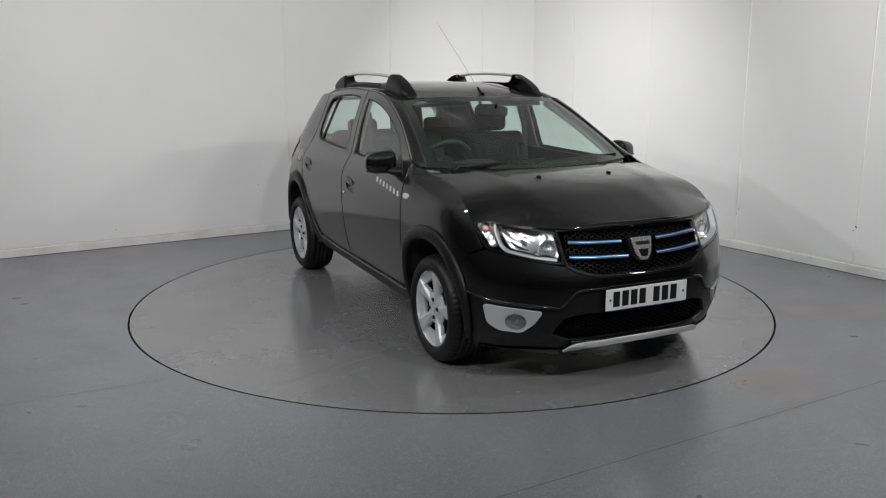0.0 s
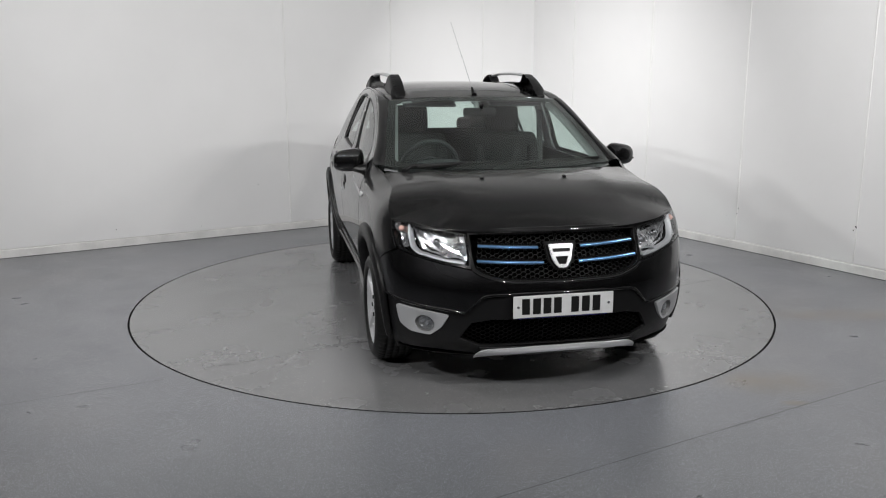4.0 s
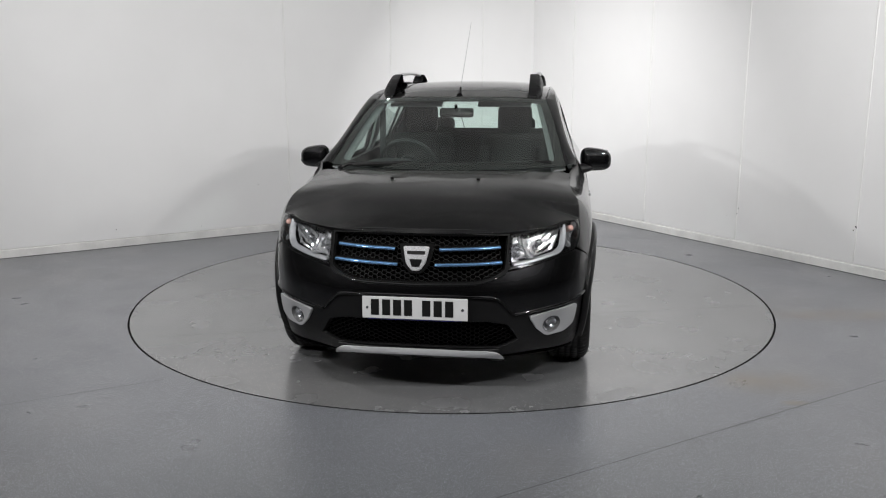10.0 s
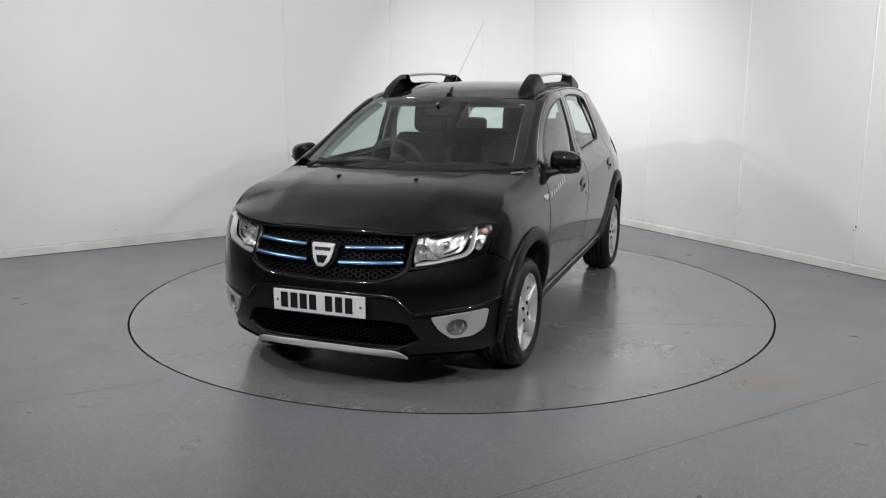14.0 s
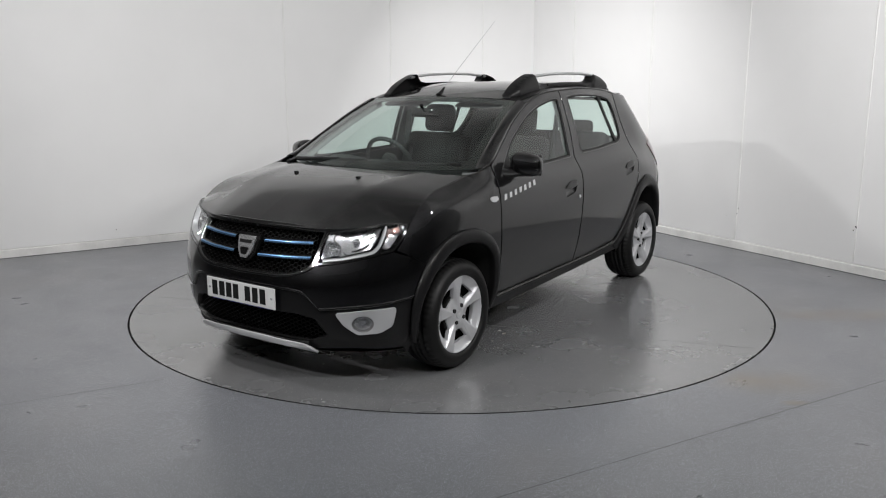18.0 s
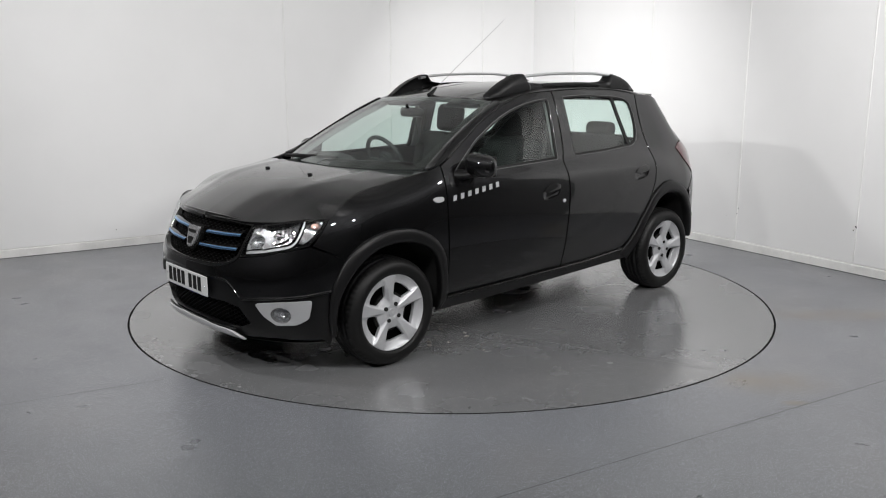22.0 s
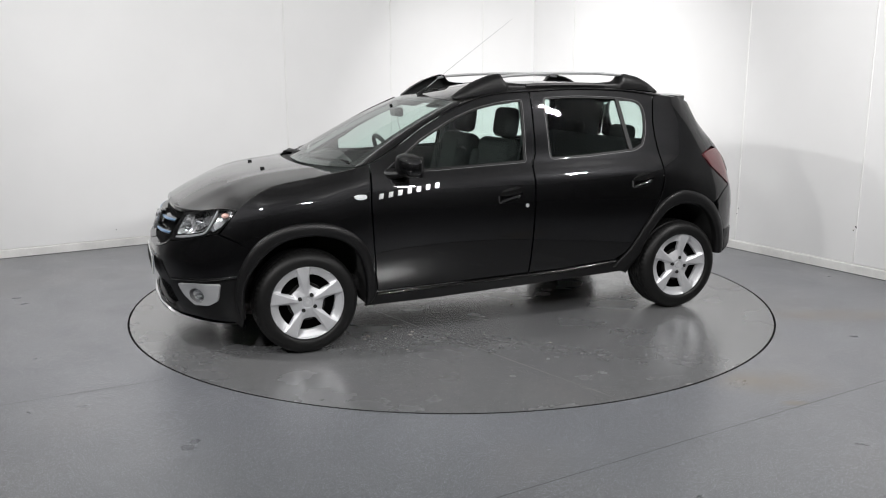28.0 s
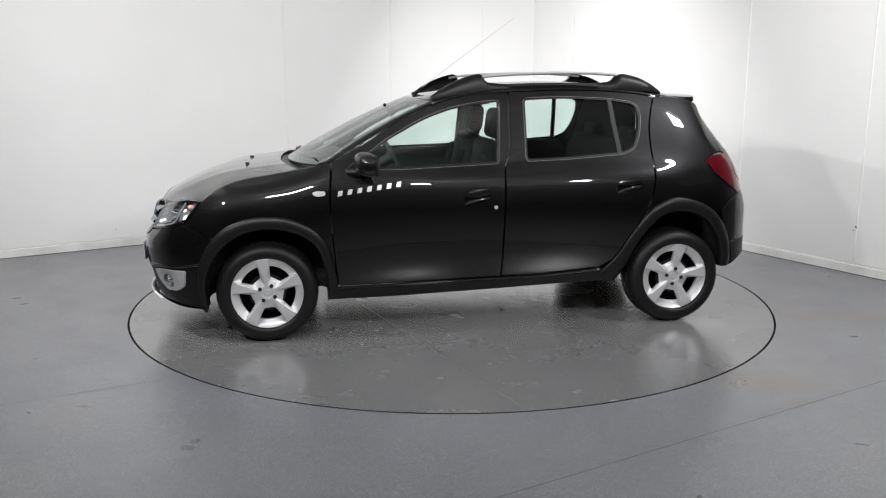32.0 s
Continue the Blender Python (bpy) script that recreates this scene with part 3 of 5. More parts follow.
def build_ceiling():
    p = [hall(-0.1, -0.1, HALL_H), hall(HALL_U + 0.1, -0.1, HALL_H), hall(HALL_U + 0.1, HALL_V + 0.1, HALL_H), hall(-0.1, HALL_V + 0.1, HALL_H)]
    ob = mesh_object("ceiling", p + [q + Vector((0, 0, 0.1)) for q in p], [(0, 1, 2, 3), (7, 6, 5, 4), (0, 4, 5, 1), (1, 5, 6, 2), (2, 6, 7, 3), (3, 7, 4, 0)], M_CEIL, None, smooth=False)
    tagged(ob, "pale painted ceiling of the hall", "ceiling", kind="structure")
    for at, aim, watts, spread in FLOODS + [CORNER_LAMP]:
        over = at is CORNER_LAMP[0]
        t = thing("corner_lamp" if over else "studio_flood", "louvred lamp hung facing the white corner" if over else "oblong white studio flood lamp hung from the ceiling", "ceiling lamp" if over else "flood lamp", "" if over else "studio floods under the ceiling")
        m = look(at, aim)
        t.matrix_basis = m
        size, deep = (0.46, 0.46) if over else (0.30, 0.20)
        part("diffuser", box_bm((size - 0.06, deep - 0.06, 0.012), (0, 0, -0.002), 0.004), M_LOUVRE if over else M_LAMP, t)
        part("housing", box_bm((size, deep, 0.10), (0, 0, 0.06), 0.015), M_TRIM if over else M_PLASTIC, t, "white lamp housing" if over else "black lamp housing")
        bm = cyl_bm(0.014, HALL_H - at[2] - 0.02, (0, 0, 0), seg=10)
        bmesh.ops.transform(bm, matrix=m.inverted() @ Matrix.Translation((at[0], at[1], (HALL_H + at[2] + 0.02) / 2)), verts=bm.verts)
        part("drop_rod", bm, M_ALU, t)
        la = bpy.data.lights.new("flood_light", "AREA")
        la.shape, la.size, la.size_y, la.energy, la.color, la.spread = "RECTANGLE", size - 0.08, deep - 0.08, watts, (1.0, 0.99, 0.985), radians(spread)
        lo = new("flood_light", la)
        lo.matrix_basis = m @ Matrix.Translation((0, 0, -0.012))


def build_turntable():
    t = thing("turntable", "round flush turntable covered in worn grey vinyl", "turntable")
    bm = bmesh.new()
    n = 192
    c = bm.verts.new((0, 0, 0))
    vs = [bm.verts.new((x, y, 0)) for x, y in ring_points(RADIUS - 0.006, n)]
    lo = [bm.verts.new((x, y, -0.04)) for x, y in ring_points(RADIUS - 0.006, n)]
    for i in range(n):
        bm.faces.new((c, vs[i - 1], vs[i]))
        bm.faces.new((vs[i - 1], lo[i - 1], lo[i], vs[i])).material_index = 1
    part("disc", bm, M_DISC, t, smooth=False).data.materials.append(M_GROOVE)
    # a joint across the covering and grit lying on it, in the car's own axes
    a, b = Vector((0.722, -0.01, 0.0008)), Vector((0.037, 2.09, 0.0008))
    a = a + (a - b).normalized() * 1.9
    off = Vector((CX, CY, 0))
    d = (b - a).normalized().cross(Vector((0, 0, 1))) * 0.0016
    mesh_object("joint", [a - d - off, b - d - off, b + d - off, a + d - off], [(0, 1, 2, 3)], M_JOINT, t, smooth=False)
    for x, y, s in ((0.90, 0.46, .010), (0.924, 0.716, .008), (0.637, 0.735, .009), (0.746, 1.0, .006), (-0.26, 0.355, .008), (0.657, 0.52, .008), (0.885, 0.669, .011), (0.80, 0.75, .007), (0.60, 0.68, .006), (0.2, 0.9, .005), (-0.1, 1.2, .005)):
        bm = bmesh.new()
        bmesh.ops.create_icosphere(bm, subdivisions=1, radius=s)
        for v in bm.verts:
            v.co *= 1.15 + 0.6 * noise.noise(v.co * 90 + Vector((x, y, 0)) * 7)
            v.co.z *= 0.35
        bmesh.ops.transform(bm, matrix=Matrix.Translation((x - CX, y - CY, s * 0.3)) @ Matrix.Rotation(x * 9, 4, "Z") @ Matrix.Diagonal((1.8, 0.8, 1, 1)), verts=bm.verts)
        part("grit", bm, M_DUST, t, "pale flake of grit")
    return t


CX, CY = 0.017, -0.099          # the turntable's axis in the car's axes
build_floor()
build_walls()
build_ceiling()
turntable = build_turntable()

# ---- the car ----
car = thing("car", "black five-door hatchback with roof rails and silver wheel covers", "car")
BOTH = (1, -1)

ARCH_F = curve((1.685, 0.235), (1.70, 0.36), (1.68, 0.50), (1.605, 0.638), (1.511, 0.719), (1.381, 0.765), (1.235, 0.771), (1.121, 0.747), (1.008, 0.686), (0.928, 0.581), (0.882, 0.398), (0.872, 0.31), (0.90, 0.25))
ARCH_F_IN = curve((1.655, 0.235), (1.655, 0.36), (1.63, 0.46), (1.565, 0.565), (1.485, 0.638), (1.385, 0.683), (1.238, 0.695), (1.092, 0.657), (0.995, 0.576), (0.945, 0.434), (0.93, 0.31), (0.935, 0.25))
ARCH_R = curve((-0.78, 0.33), (-0.898, 0.455), (-0.985, 0.598), (-1.091, 0.739), (-1.2, 0.805), (-1.294, 0.824), (-1.429, 0.792), (-1.55, 0.716), (-1.636, 0.595), (-1.677, 0.463), (-1.671, 0.36))
ARCH_R_IN = curve((-0.90, 0.27), (-0.965, 0.38), (-1.03, 0.54), (-1.136, 0.675), (-1.22, 0.722), (-1.304, 0.734), (-1.40, 0.718), (-1.481, 0.672), (-1.56, 0.575), (-1.60, 0.47), (-1.609, 0.36))
DOOR_TOP = curve((0.886, 1.080), (0.76, 1.140), (0.63, 1.215), (0.5, 1.293), (0.323, 1.378), (0.148, 1.440), (-0.028, 1.470), (-0.222, 1.480))
DOOR_TOP_R = curve((-0.230, 1.480), (-0.57, 1.490), (-0.9, 1.480), (-1.1, 1.462), (-1.20, 1.445))


HANDLES = ((0.013, 0.860), (-0.957, 0.908))


def handle_hole(s0, z0):
    return [(s0 + x, z0 + z) for x, z in rounded([(0.088, 0.002), (0.055, 0.030), (0.0, 0.048), (-0.06, 0.050), (-0.086, 0.040), (-0.080, -0.008), (-0.055, -0.032), (0.0, -0.044), (0.06, -0.052), (0.084, -0.044)], 0.02, 3)]


def side_panels():
    g = 0.0025
    # front door
    seam = curve((-0.222, 1.480), (-0.215, 1.286), (-0.205, 1.11), (-0.168, 1.02), (-0.157, 0.85), (-0.150, 0.60), (-0.146, 0.335))
    door = DOOR_TOP + seam[1:] + [(0.40, 0.327), (0.862, 0.320)] + curve((0.862, 0.320), (0.880, 0.46), (0.893, 0.636), (0.902, 0.80), (0.902, 0.90), (0.890, 1.02))[1:]
    glass_f = rounded([(-0.135, 1.052), (0.50, 1.030), (0.80, 1.040), (0.74, 1.080)] + curve((0.63, 1.152), (0.566, 1.198), (0.496, 1.238), (0.323, 1.327), (0.148, 1.388), (-0.028, 1.422), n=3) + [(-0.158, 1.432)], 0.022)
    doors = dict(zip(BOTH, sheet("front_door", shifted(door, g), skin, M_PAINT, car, holes=[glass_f, handle_hole(*HANDLES[0])], step=0.02, sides=BOTH)))
    # rear door
    back = curve((-1.20, 1.445), (-1.165, 1.35), (-1.137, 1.214), (-1.132, 1.0), (-1.103, 0.823), (-0.999, 0.62), (-0.90, 0.462), (-0.80, 0.385))
    rdoor = DOOR_TOP_R + back[1:] + [(-0.7, 0.358), (-0.40, 0.346), (-0.154, 0.336)] + [(x - 0.008, z) for x, z in seam[::-1]][1:-1]
    glass_r = rounded([(-0.312, 1.062), (-0.60, 1.072), (-0.955, 1.096)] + curve((-1.025, 1.127), (-1.067, 1.205), (-1.092, 1.313), (-1.084, 1.385), n=3) + [(-1.045, 1.414)] + curve((-0.894, 1.436), (-0.572, 1.449), (-0.316, 1.441), n=3), 0.03)
    rdoors = dict(zip(BOTH, sheet("rear_door", shifted(rdoor, g), skin, M_PAINT, car, holes=[glass_r, handle_hole(*HANDLES[1])], step=0.02, sides=BOTH)))
    # wing
    wing = [(0.895, 1.080)] + curve((0.908, 0.90), (0.908, 0.80), (0.899, 0.636), (0.885, 0.50))[0:] + ARCH_F[18:-13][::-1] + [(1.68, 0.688), (1.778, 0.728)] + curve((1.778, 0.728), (1.735, 0.78), (1.672, 0.856))[1:] + [(q, float(wing_z(q))) for q in np.linspace(1.65, 0.92, 24)]
    sheet("front_wing", shifted(wing, g), skin, M_PAINT, car, step=0.018, sides=BOTH)
    # quarter panel with the rear pillar
    quarter = [(x - 0.008, z) for x, z in back[:-10]] + [q for q in ARCH_R if q[0] < -1.06 and q[1] > 0.70] + [(-1.60, 0.74), (-1.665, 0.80), (-1.735, 0.835)] + curve((-1.735, 0.835), (-1.66, 0.885), (-1.568, 0.962), (-1.50, 1.047))[1:] + [(-1.56, 1.075), (-1.66, 1.10)] + curve((-1.66, 1.10), (-1.645, 1.25), (-1.625, 1.35))[1:] + [(-1.53, 1.405), (-1.45, 1.432), (-1.30, 1.446)]
    sheet("rear_quarter", shifted(quarter, g), skin, M_PAINT, car, step=0.02, sides=BOTH)
    # fuel flap on the right-hand quarter, shown by its seam
    flap = rounded([(-1.19, 0.905), (-1.19, 1.025), (-1.345, 1.02), (-1.345, 0.905)], 0.025)
    sheet("fuel_flap", flap, skin, M_DARK, car, holes=[shifted(flap, 0.0035)], step=0.05, depth=0.002, out=0.0012, sides=(-1,), label="seam of the fuel filler flap")
    # sill under the doors
    sill = [(0.935, 0.235), (0.880, 0.285), (0.880, 0.314), (0.40, 0.321), (-0.40, 0.340), (-0.7, 0.352), (-0.80, 0.376), (-0.835, 0.345), (-0.90, 0.295), (-0.56, 0.280), (-0.154, 0.262), (0.523, 0.238)]
    sheet("sill", sill, skin, M_PLASTIC, car, step=0.05, depth=0.03, out=0.012, sides=BOTH, label="matt black plastic sill")
    ss, zz = np.linspace(0.868, -0.79, 60), np.interp(np.linspace(0.868, -0.79, 60), [-0.79, -0.4, 0.4, 0.87], [0.366, 0.334, 0.315, 0.308])
    for side in BOTH:
        loft("sill_strip", [skin(ss, zz + dz, o) for dz, o in ((0.010, 0.004), (0.007, 0.015), (0.002, 0.0205), (-0.004, 0.0205), (-0.008, 0.014), (-0.010, 0.004))], M_GLOSS, car, "gloss black strip along the sill", side, flip=False)
    # arch trims: proud bands with a rolled edge
    for line, inner in ((ARCH_F, ARCH_F_IN), (ARCH_R, ARCH_R_IN)):
        a, b = np.array(line), np.array(inner)
        n = 56
        a = np.array([[np.interp(t, np.linspace(0, 1, len(a)), a[:, k]) for k in (0, 1)] for t in np.linspace(0, 1, n)])
        b = np.array([[np.interp(t, np.linspace(0, 1, len(b)), b[:, k]) for k in (0, 1)] for t in np.linspace(0, 1, n)])
        for side in BOTH:
            rows = []
            for t, out in ((0.0, -0.004), (0.0, 0.010), (0.08, 0.016), (0.35, 0.022), (0.7, 0.023), (0.93, 0.017), (1.0, 0.006), (1.0, -0.03)):
                m = a * (1 - t) + b * t
                rows.append(skin(m[:, 0], m[:, 1], out))
            loft("arch_trim", rows, M_PLASTIC, car, "matt black plastic wheel arch trim", side, flip=(line is ARCH_F))
            # liner behind it
            x0 = 1.295 if line is ARCH_F else -1.295
            wall = [skin(b[:, 0], b[:, 1], -0.03)]
            for y in (0.70, 0.55):
                wall.append(np.stack([b[:, 0], np.full(n, y), b[:, 1]], 1))
            mid = np.stack([np.full(n, x0), np.full(n, 0.55), np.full(n, 0.42)], 1)
            wall.append(mid)
            loft("wheel_liner", wall, M_DARK, car, "black plastic wheel liner", side, flip=(line is ARCH_F))
    return doors, rdoors, glass_f, glass_r


def window_parts(doors, rdoors, glass_f, glass_r):
    for side in BOTH:
        d, r = doors[side], rdoors[side]
        sheet("window_glass", shifted(glass_f, -0.006), pane(glass_f), M_GLASS, d, step=0.04, depth=0, out=-0.012, sides=(side,), label="tinted door glass")[0]
        sheet("window_seal", shifted(glass_f, -0.002), skin, M_RUBBER, d, holes=[shifted(glass_f, 0.010)], step=0.08, depth=0.012, out=-0.002, sides=(side,))
        sheet("sail_cover", rounded([(0.80, 1.034), (0.655, 1.030), (0.672, 1.12), (0.735, 1.085)], 0.01), skin, M_PLASTIC, d, step=0.05, depth=0.01, out=0.002, sides=(side,), label="black plastic mirror base plate")
        sheet("window_glass", shifted(glass_r, -0.006), pane(glass_r), M_GLASS, r, step=0.04, depth=0, out=-0.012, sides=(side,), label="tinted door glass")[0]
        sheet("window_seal", shifted(glass_r, -0.002), skin, M_RUBBER, r, holes=[shifted(glass_r, 0.010)], step=0.08, depth=0.012, out=-0.002, sides=(side,))
        sheet("window_bar", [(-0.878, 1.436), (-0.906, 1.434), (-0.940, 1.094), (-0.912, 1.091)], skin, M_RUBBER, r, step=0.06, depth=0.015, out=0.000, sides=(side,), label="black bar dividing the rear door glass")
        # thin grey outline: the glint on the window rubber, put into the colour
        for parent, glass, inner in ((d, glass_f, None), (r, glass_r, None)):
            sheet("seal_glint", shifted(glass, -0.0042), skin, M_GREY, parent, holes=[shifted(glass, -0.0015)], step=0.08, depth=0.004, out=0.0015, sides=(side,))
        # handles: a dished recess with a grip over its upper half
        for parent, (s0, z0) in ((d, HANDLES[0]), (r, HANDLES[1])):
            def dish(u, v, out=0.0):
                k = np.clip(1 - ((u - s0) / 0.090) ** 4 - ((v - z0 + 0.21 * (u - s0)) / 0.046) ** 4, 0, 1)
                return skin(u, v, out - 0.024 * k ** 0.8)

            def grip(u, v, out=0.0):
                k = np.clip(1 - ((v - z0 - 0.022 + 0.18 * (u - s0)) / 0.034) ** 2, 0, 1) * np.clip(1 - ((u - s0) / 0.1) ** 4, 0, 1)
                return skin(u, v, out + 0.012 * np.sqrt(k) - 0.003)

            h = sheet("handle", handle_hole(s0, z0), dish, M_PAINT, parent, step=0.009, depth=0.004, out=0.001, sides=(side,), label="black door handle in a dished recess")[0]
            top = [(s0 + x, z0 + z) for x, z in curve((0.083, 0.004), (0.05, 0.030), (0.0, 0.045), (-0.05, 0.047), (-0.078, 0.038), (-0.076, 0.012), (-0.03, 0.002), (0.04, -0.004), n=3)]
            sheet("grip", top, grip, M_GLOSS, h, step=0.010, depth=0.014, sides=(side,))
        p = skin(np.float64(-0.100), np.float64(0.792), 0.004) * [1, side, 1]
        part("lock", cyl_bm(0.012, 0.008, p, Matrix.Rotation(radians(90), 4, "X"), seg=20, bevel=0.002), M_SILVER, d, "round metal lock")
        # side lettering stands as plain slanted bars
        for k in range(7):
            s = 0.862 - 0.0585 * k
            z = 0.882 + 0.0085 * k * 0.9
            w, high = 0.027, 0.031
            sheet("letter_bar", [(s, z), (s - w, z + 0.003), (s - w - 0.006, z + 0.003 + high), (s - 0.006, z + high)], skin, M_SILVER, d, step=0.05, depth=0.001, out=0.0012, sides=(side,), label="silver bar of the door lettering")
    for side in BOTH:
        sheet("side_indicator", rounded([(1.012, 0.905), (0.985, 0.915), (0.935, 0.912), (0.932, 0.892), (0.965, 0.884), (0.995, 0.888)], 0.012), skin, M_SILVER, car, step=0.03, depth=0.01, out=0.006, sides=(side,), label="clear side indicator lens")


def top_panels():
    hood = [(float(hood_edge(y)), y) for y in np.linspace(0, 0.735, 18)] + [(x, float(wing_y(x)) - 0.004) for x in np.linspace(1.66, 1.12, 16)] + curve((1.105, 0.700), (1.16, 0.5), (1.20, 0.25), (1.21, 0.0))
    sheet("bonnet", hood, hood_top, M_PAINT, car, step=0.035, depth=0.02, whole=True, label="black bonnet reflecting the pale walls")
    roof = curve((0.325, 0.0), (0.318, 0.2), (0.295, 0.4), (0.255, 0.565)) + curve((0.10, 0.575), (-0.3, 0.585), (-0.8, 0.57), (-1.2, 0.545), (-1.40, 0.52)) + curve((-1.42, 0.50), (-1.44, 0.25), (-1.45, 0.0))
    sheet("roof", roof, roof_top, M_PAINT, car, step=0.05, depth=0.02, whole=True)
    # sides of the roof and the front pillars, from the door frame to the roof and screen
    def bridge(name, low, high, bulge, label="", lip=0.012):
        low, high = np.array(low), np.array(high)
        n = max(len(low), len(high)) * 2
        res = lambda q: np.array([[np.interp(t, np.linspace(0, 1, len(q)), q[:, k]) for k in range(3)] for t in np.linspace(0, 1, n)])
        low, high = res(low), res(high)
        rows = [low * [1, 1, 1] - [0, lip, 0]]
        for t in (0, 0.2, 0.4, 0.6, 0.8, 1):
            rows.append(low * (1 - t) + high * t + np.array([0.0, 0.7, 0.7]) * (bulge * 4 * t * (1 - t)))
        rows.append(high - [0, 0, lip])
        for side in BOTH:
            loft(name, rows, M_PAINT, car, label, side, flip=True)
    pill = np.array(DOOR_TOP) + [0.0, 0.003]
    lo = skin(pill[:, 0], pill[:, 1])
    v = np.linspace(0, 1, 24)
    hi = list(screen(np.full(24, 1.0), v, 0.004))
    cut = [i for i in range(len(lo)) if lo[i][0] > 0.24]
    bridge("front_pillar", [skin(np.float64(0.97), np.float64(1.06))] + [lo[i] for i in cut], hi, 0.012)
    low2 = [lo[i] for i in range(cut[-1], len(lo))] + list(skin(np.array(DOOR_TOP_R)[:, 0], np.array(DOOR_TOP_R)[:, 1] + 0.003)) + [skin(np.float64(-1.40), np.float64(1.43))]
    xs = np.linspace(0.255, -1.40, 40)
    yy = pchip([-1.40, -1.2, -0.8, -0.3, 0.10, 0.255], [0.52, 0.545, 0.57, 0.585, 0.575, 0.565])(xs)
    bridge("roof_side", low2, roof_top(xs, yy, 0.0), 0.008)
    # windscreen with its black border
    o = [(u, 0.0) for u in np.linspace(-1, 1, 17)] + [(1.0, v) for v in np.linspace(0.1, 0.9, 9)] + [(u, 1.0) for u in np.linspace(1, -1, 17)] + [(-1.0, v) for v in np.linspace(0.9, 0.1, 9)]
    ws = sheet("windscreen", o, screen, M_SCREEN, car, step=0.1, depth=0, label="tinted windscreen")[0]
    b = rounded([(-0.92, 0.06), (0.92, 0.06), (0.92, 0.93), (-0.92, 0.93)], 0.05)
    sheet("screen_border", o, screen, M_GLOSS, ws, holes=[b], step=0.1, depth=0.003, out=-0.004, label="black printed border of the glass")
    sheet("sticker", rounded([(-0.86, 0.915), (-0.74, 0.915), (-0.74, 0.95), (-0.86, 0.95)], 0.017), screen, M_LINER, ws, step=0.1, depth=0.0, out=-0.002, label="pale oval sticker inside the glass")
    # cowl between bonnet and glass
    cowl = [(1.0, 0.72), (1.10, 0.70), (1.155, 0.5), (1.195, 0.25), (1.205, 0.0), (1.10, 0.0), (1.05, 0.4), (0.92, 0.70)]
    sheet("cowl", cowl, lambda x, y, out=0.0: np.stack([x, y, 1.030 - 0.015 * (np.abs(y) / 0.7) ** 2 + 0.02 * np.clip(1.2 - x, 0, 1) + out], -1), M_PLASTIC, car, step=0.06, depth=0.02, whole=True, label="black plastic scuttle panel")
    # wipers
    for pivot, tip in (((1.13, -0.10), (0.975, 0.63)), ((1.10, -0.62), (1.07, 0.02))):
        p0, p1 = Vector((*pivot, 1.045)), Vector((*tip, 0))
        p1.z = 1.075
        arm = part("wiper", tube_bm([p0, p0 + Vector((-0.02, 0.05, 0.022)), p0.lerp(p1, 0.45) + Vector((0, 0, 0.02)), p0.lerp(p1, 0.62) + Vector((0, 0, 0.014))], [0.012, 0.009, 0.007, 0.005], 8), M_PLASTIC, car, "black windscreen wiper")
        part("blade", tube_bm([p0.lerp(p1, 0.12) + Vector((0.008, 0, 0.012)), p0.lerp(p1, 0.55) + Vector((-0.004, 0, 0.014)), p1 + Vector((0, 0, 0.008))], [0.006, 0.009, 0.005], 8, 1.4), M_RUBBER, arm)
        part("pivot_cap", cyl_bm(0.017, 0.02, p0, seg=14, bevel=0.004), M_PLASTIC, arm)
    # washer jets
    for y in (0.24, -0.24):
        p = hood_top(np.float64(1.417), np.float64(y))
        part("washer_jet", box_bm((0.026, 0.020, 0.014), Vector(p) + Vector((0, 0, 0.005)), 0.005), M_PLASTIC, car, "black plastic washer jet")
    # aerial
    base = part("aerial", tube_bm([(0.300, 0, 1.452), (0.285, 0, 1.462), (0.262, 0, 1.480), (0.235, 0, 1.505)], [0.020, 0.016, 0.011, 0.006], 10), M_PLASTIC, car, "black aerial foot with a thin mast")
    part("mast", tube_bm([(0.25, 0, 1.492), (0.0, 0, 1.676), (-0.41, 0, 1.972)], [0.0020, 0.0016, 0.0012], 6), M_SATIN, base)
    # roof rails
    for side in BOTH:
        rail = part("roof_rail", tube_bm([(x, side * y, z) for x, y, z in ((-0.04, .508, 1.568), (-0.12, .507, 1.580), (-0.3, .505, 1.592), (-0.55, .503, 1.598), (-0.8, .500, 1.597), (-0.98, .497, 1.585), (-1.05, .496, 1.578))], 0.021, 10, 0.5), M_SILVER, car, "silver roof rail on black feet")
        for name, xs, zt, zb in (("front_foot", [-0.30, -0.125, -0.10, -0.07, 0.05, 0.16, 0.245], [1.526, 1.538, 1.554, 1.592, 1.562, 1.510, 1.452], [1.502, 1.502, 1.500, 1.497, 1.480, 1.462, 1.449]),
                                 ("rear_foot", [-1.275, -1.20, -1.10, -0.99, -0.96, -0.93, -0.80], [1.482, 1.532, 1.574, 1.592, 1.556, 1.540, 1.531], [1.477, 1.490, 1.498, 1.505, 1.507, 1.508, 1.510])):
            top, base = pchip(xs, zt), pchip(xs, zb)

            def foot(x, z, out=0.0, top=top, base=base):
                t = np.clip((z - base(x)) / np.maximum(top(x) - base(x), 0.004), 0, 1)
                return np.stack([x, 0.508 + 0.040 * np.sqrt(np.clip(1 - t ** 2.2, 0, 1)) * np.clip((top(x) - base(x)) / 0.05, 0.35, 1) + out, z], -1)

            xx = np.linspace(xs[0], xs[-1], 40)
            ol = [(x, float(top(x))) for x in xx] + [(x, float(base(x)) - 0.012) for x in xx[::-1]]
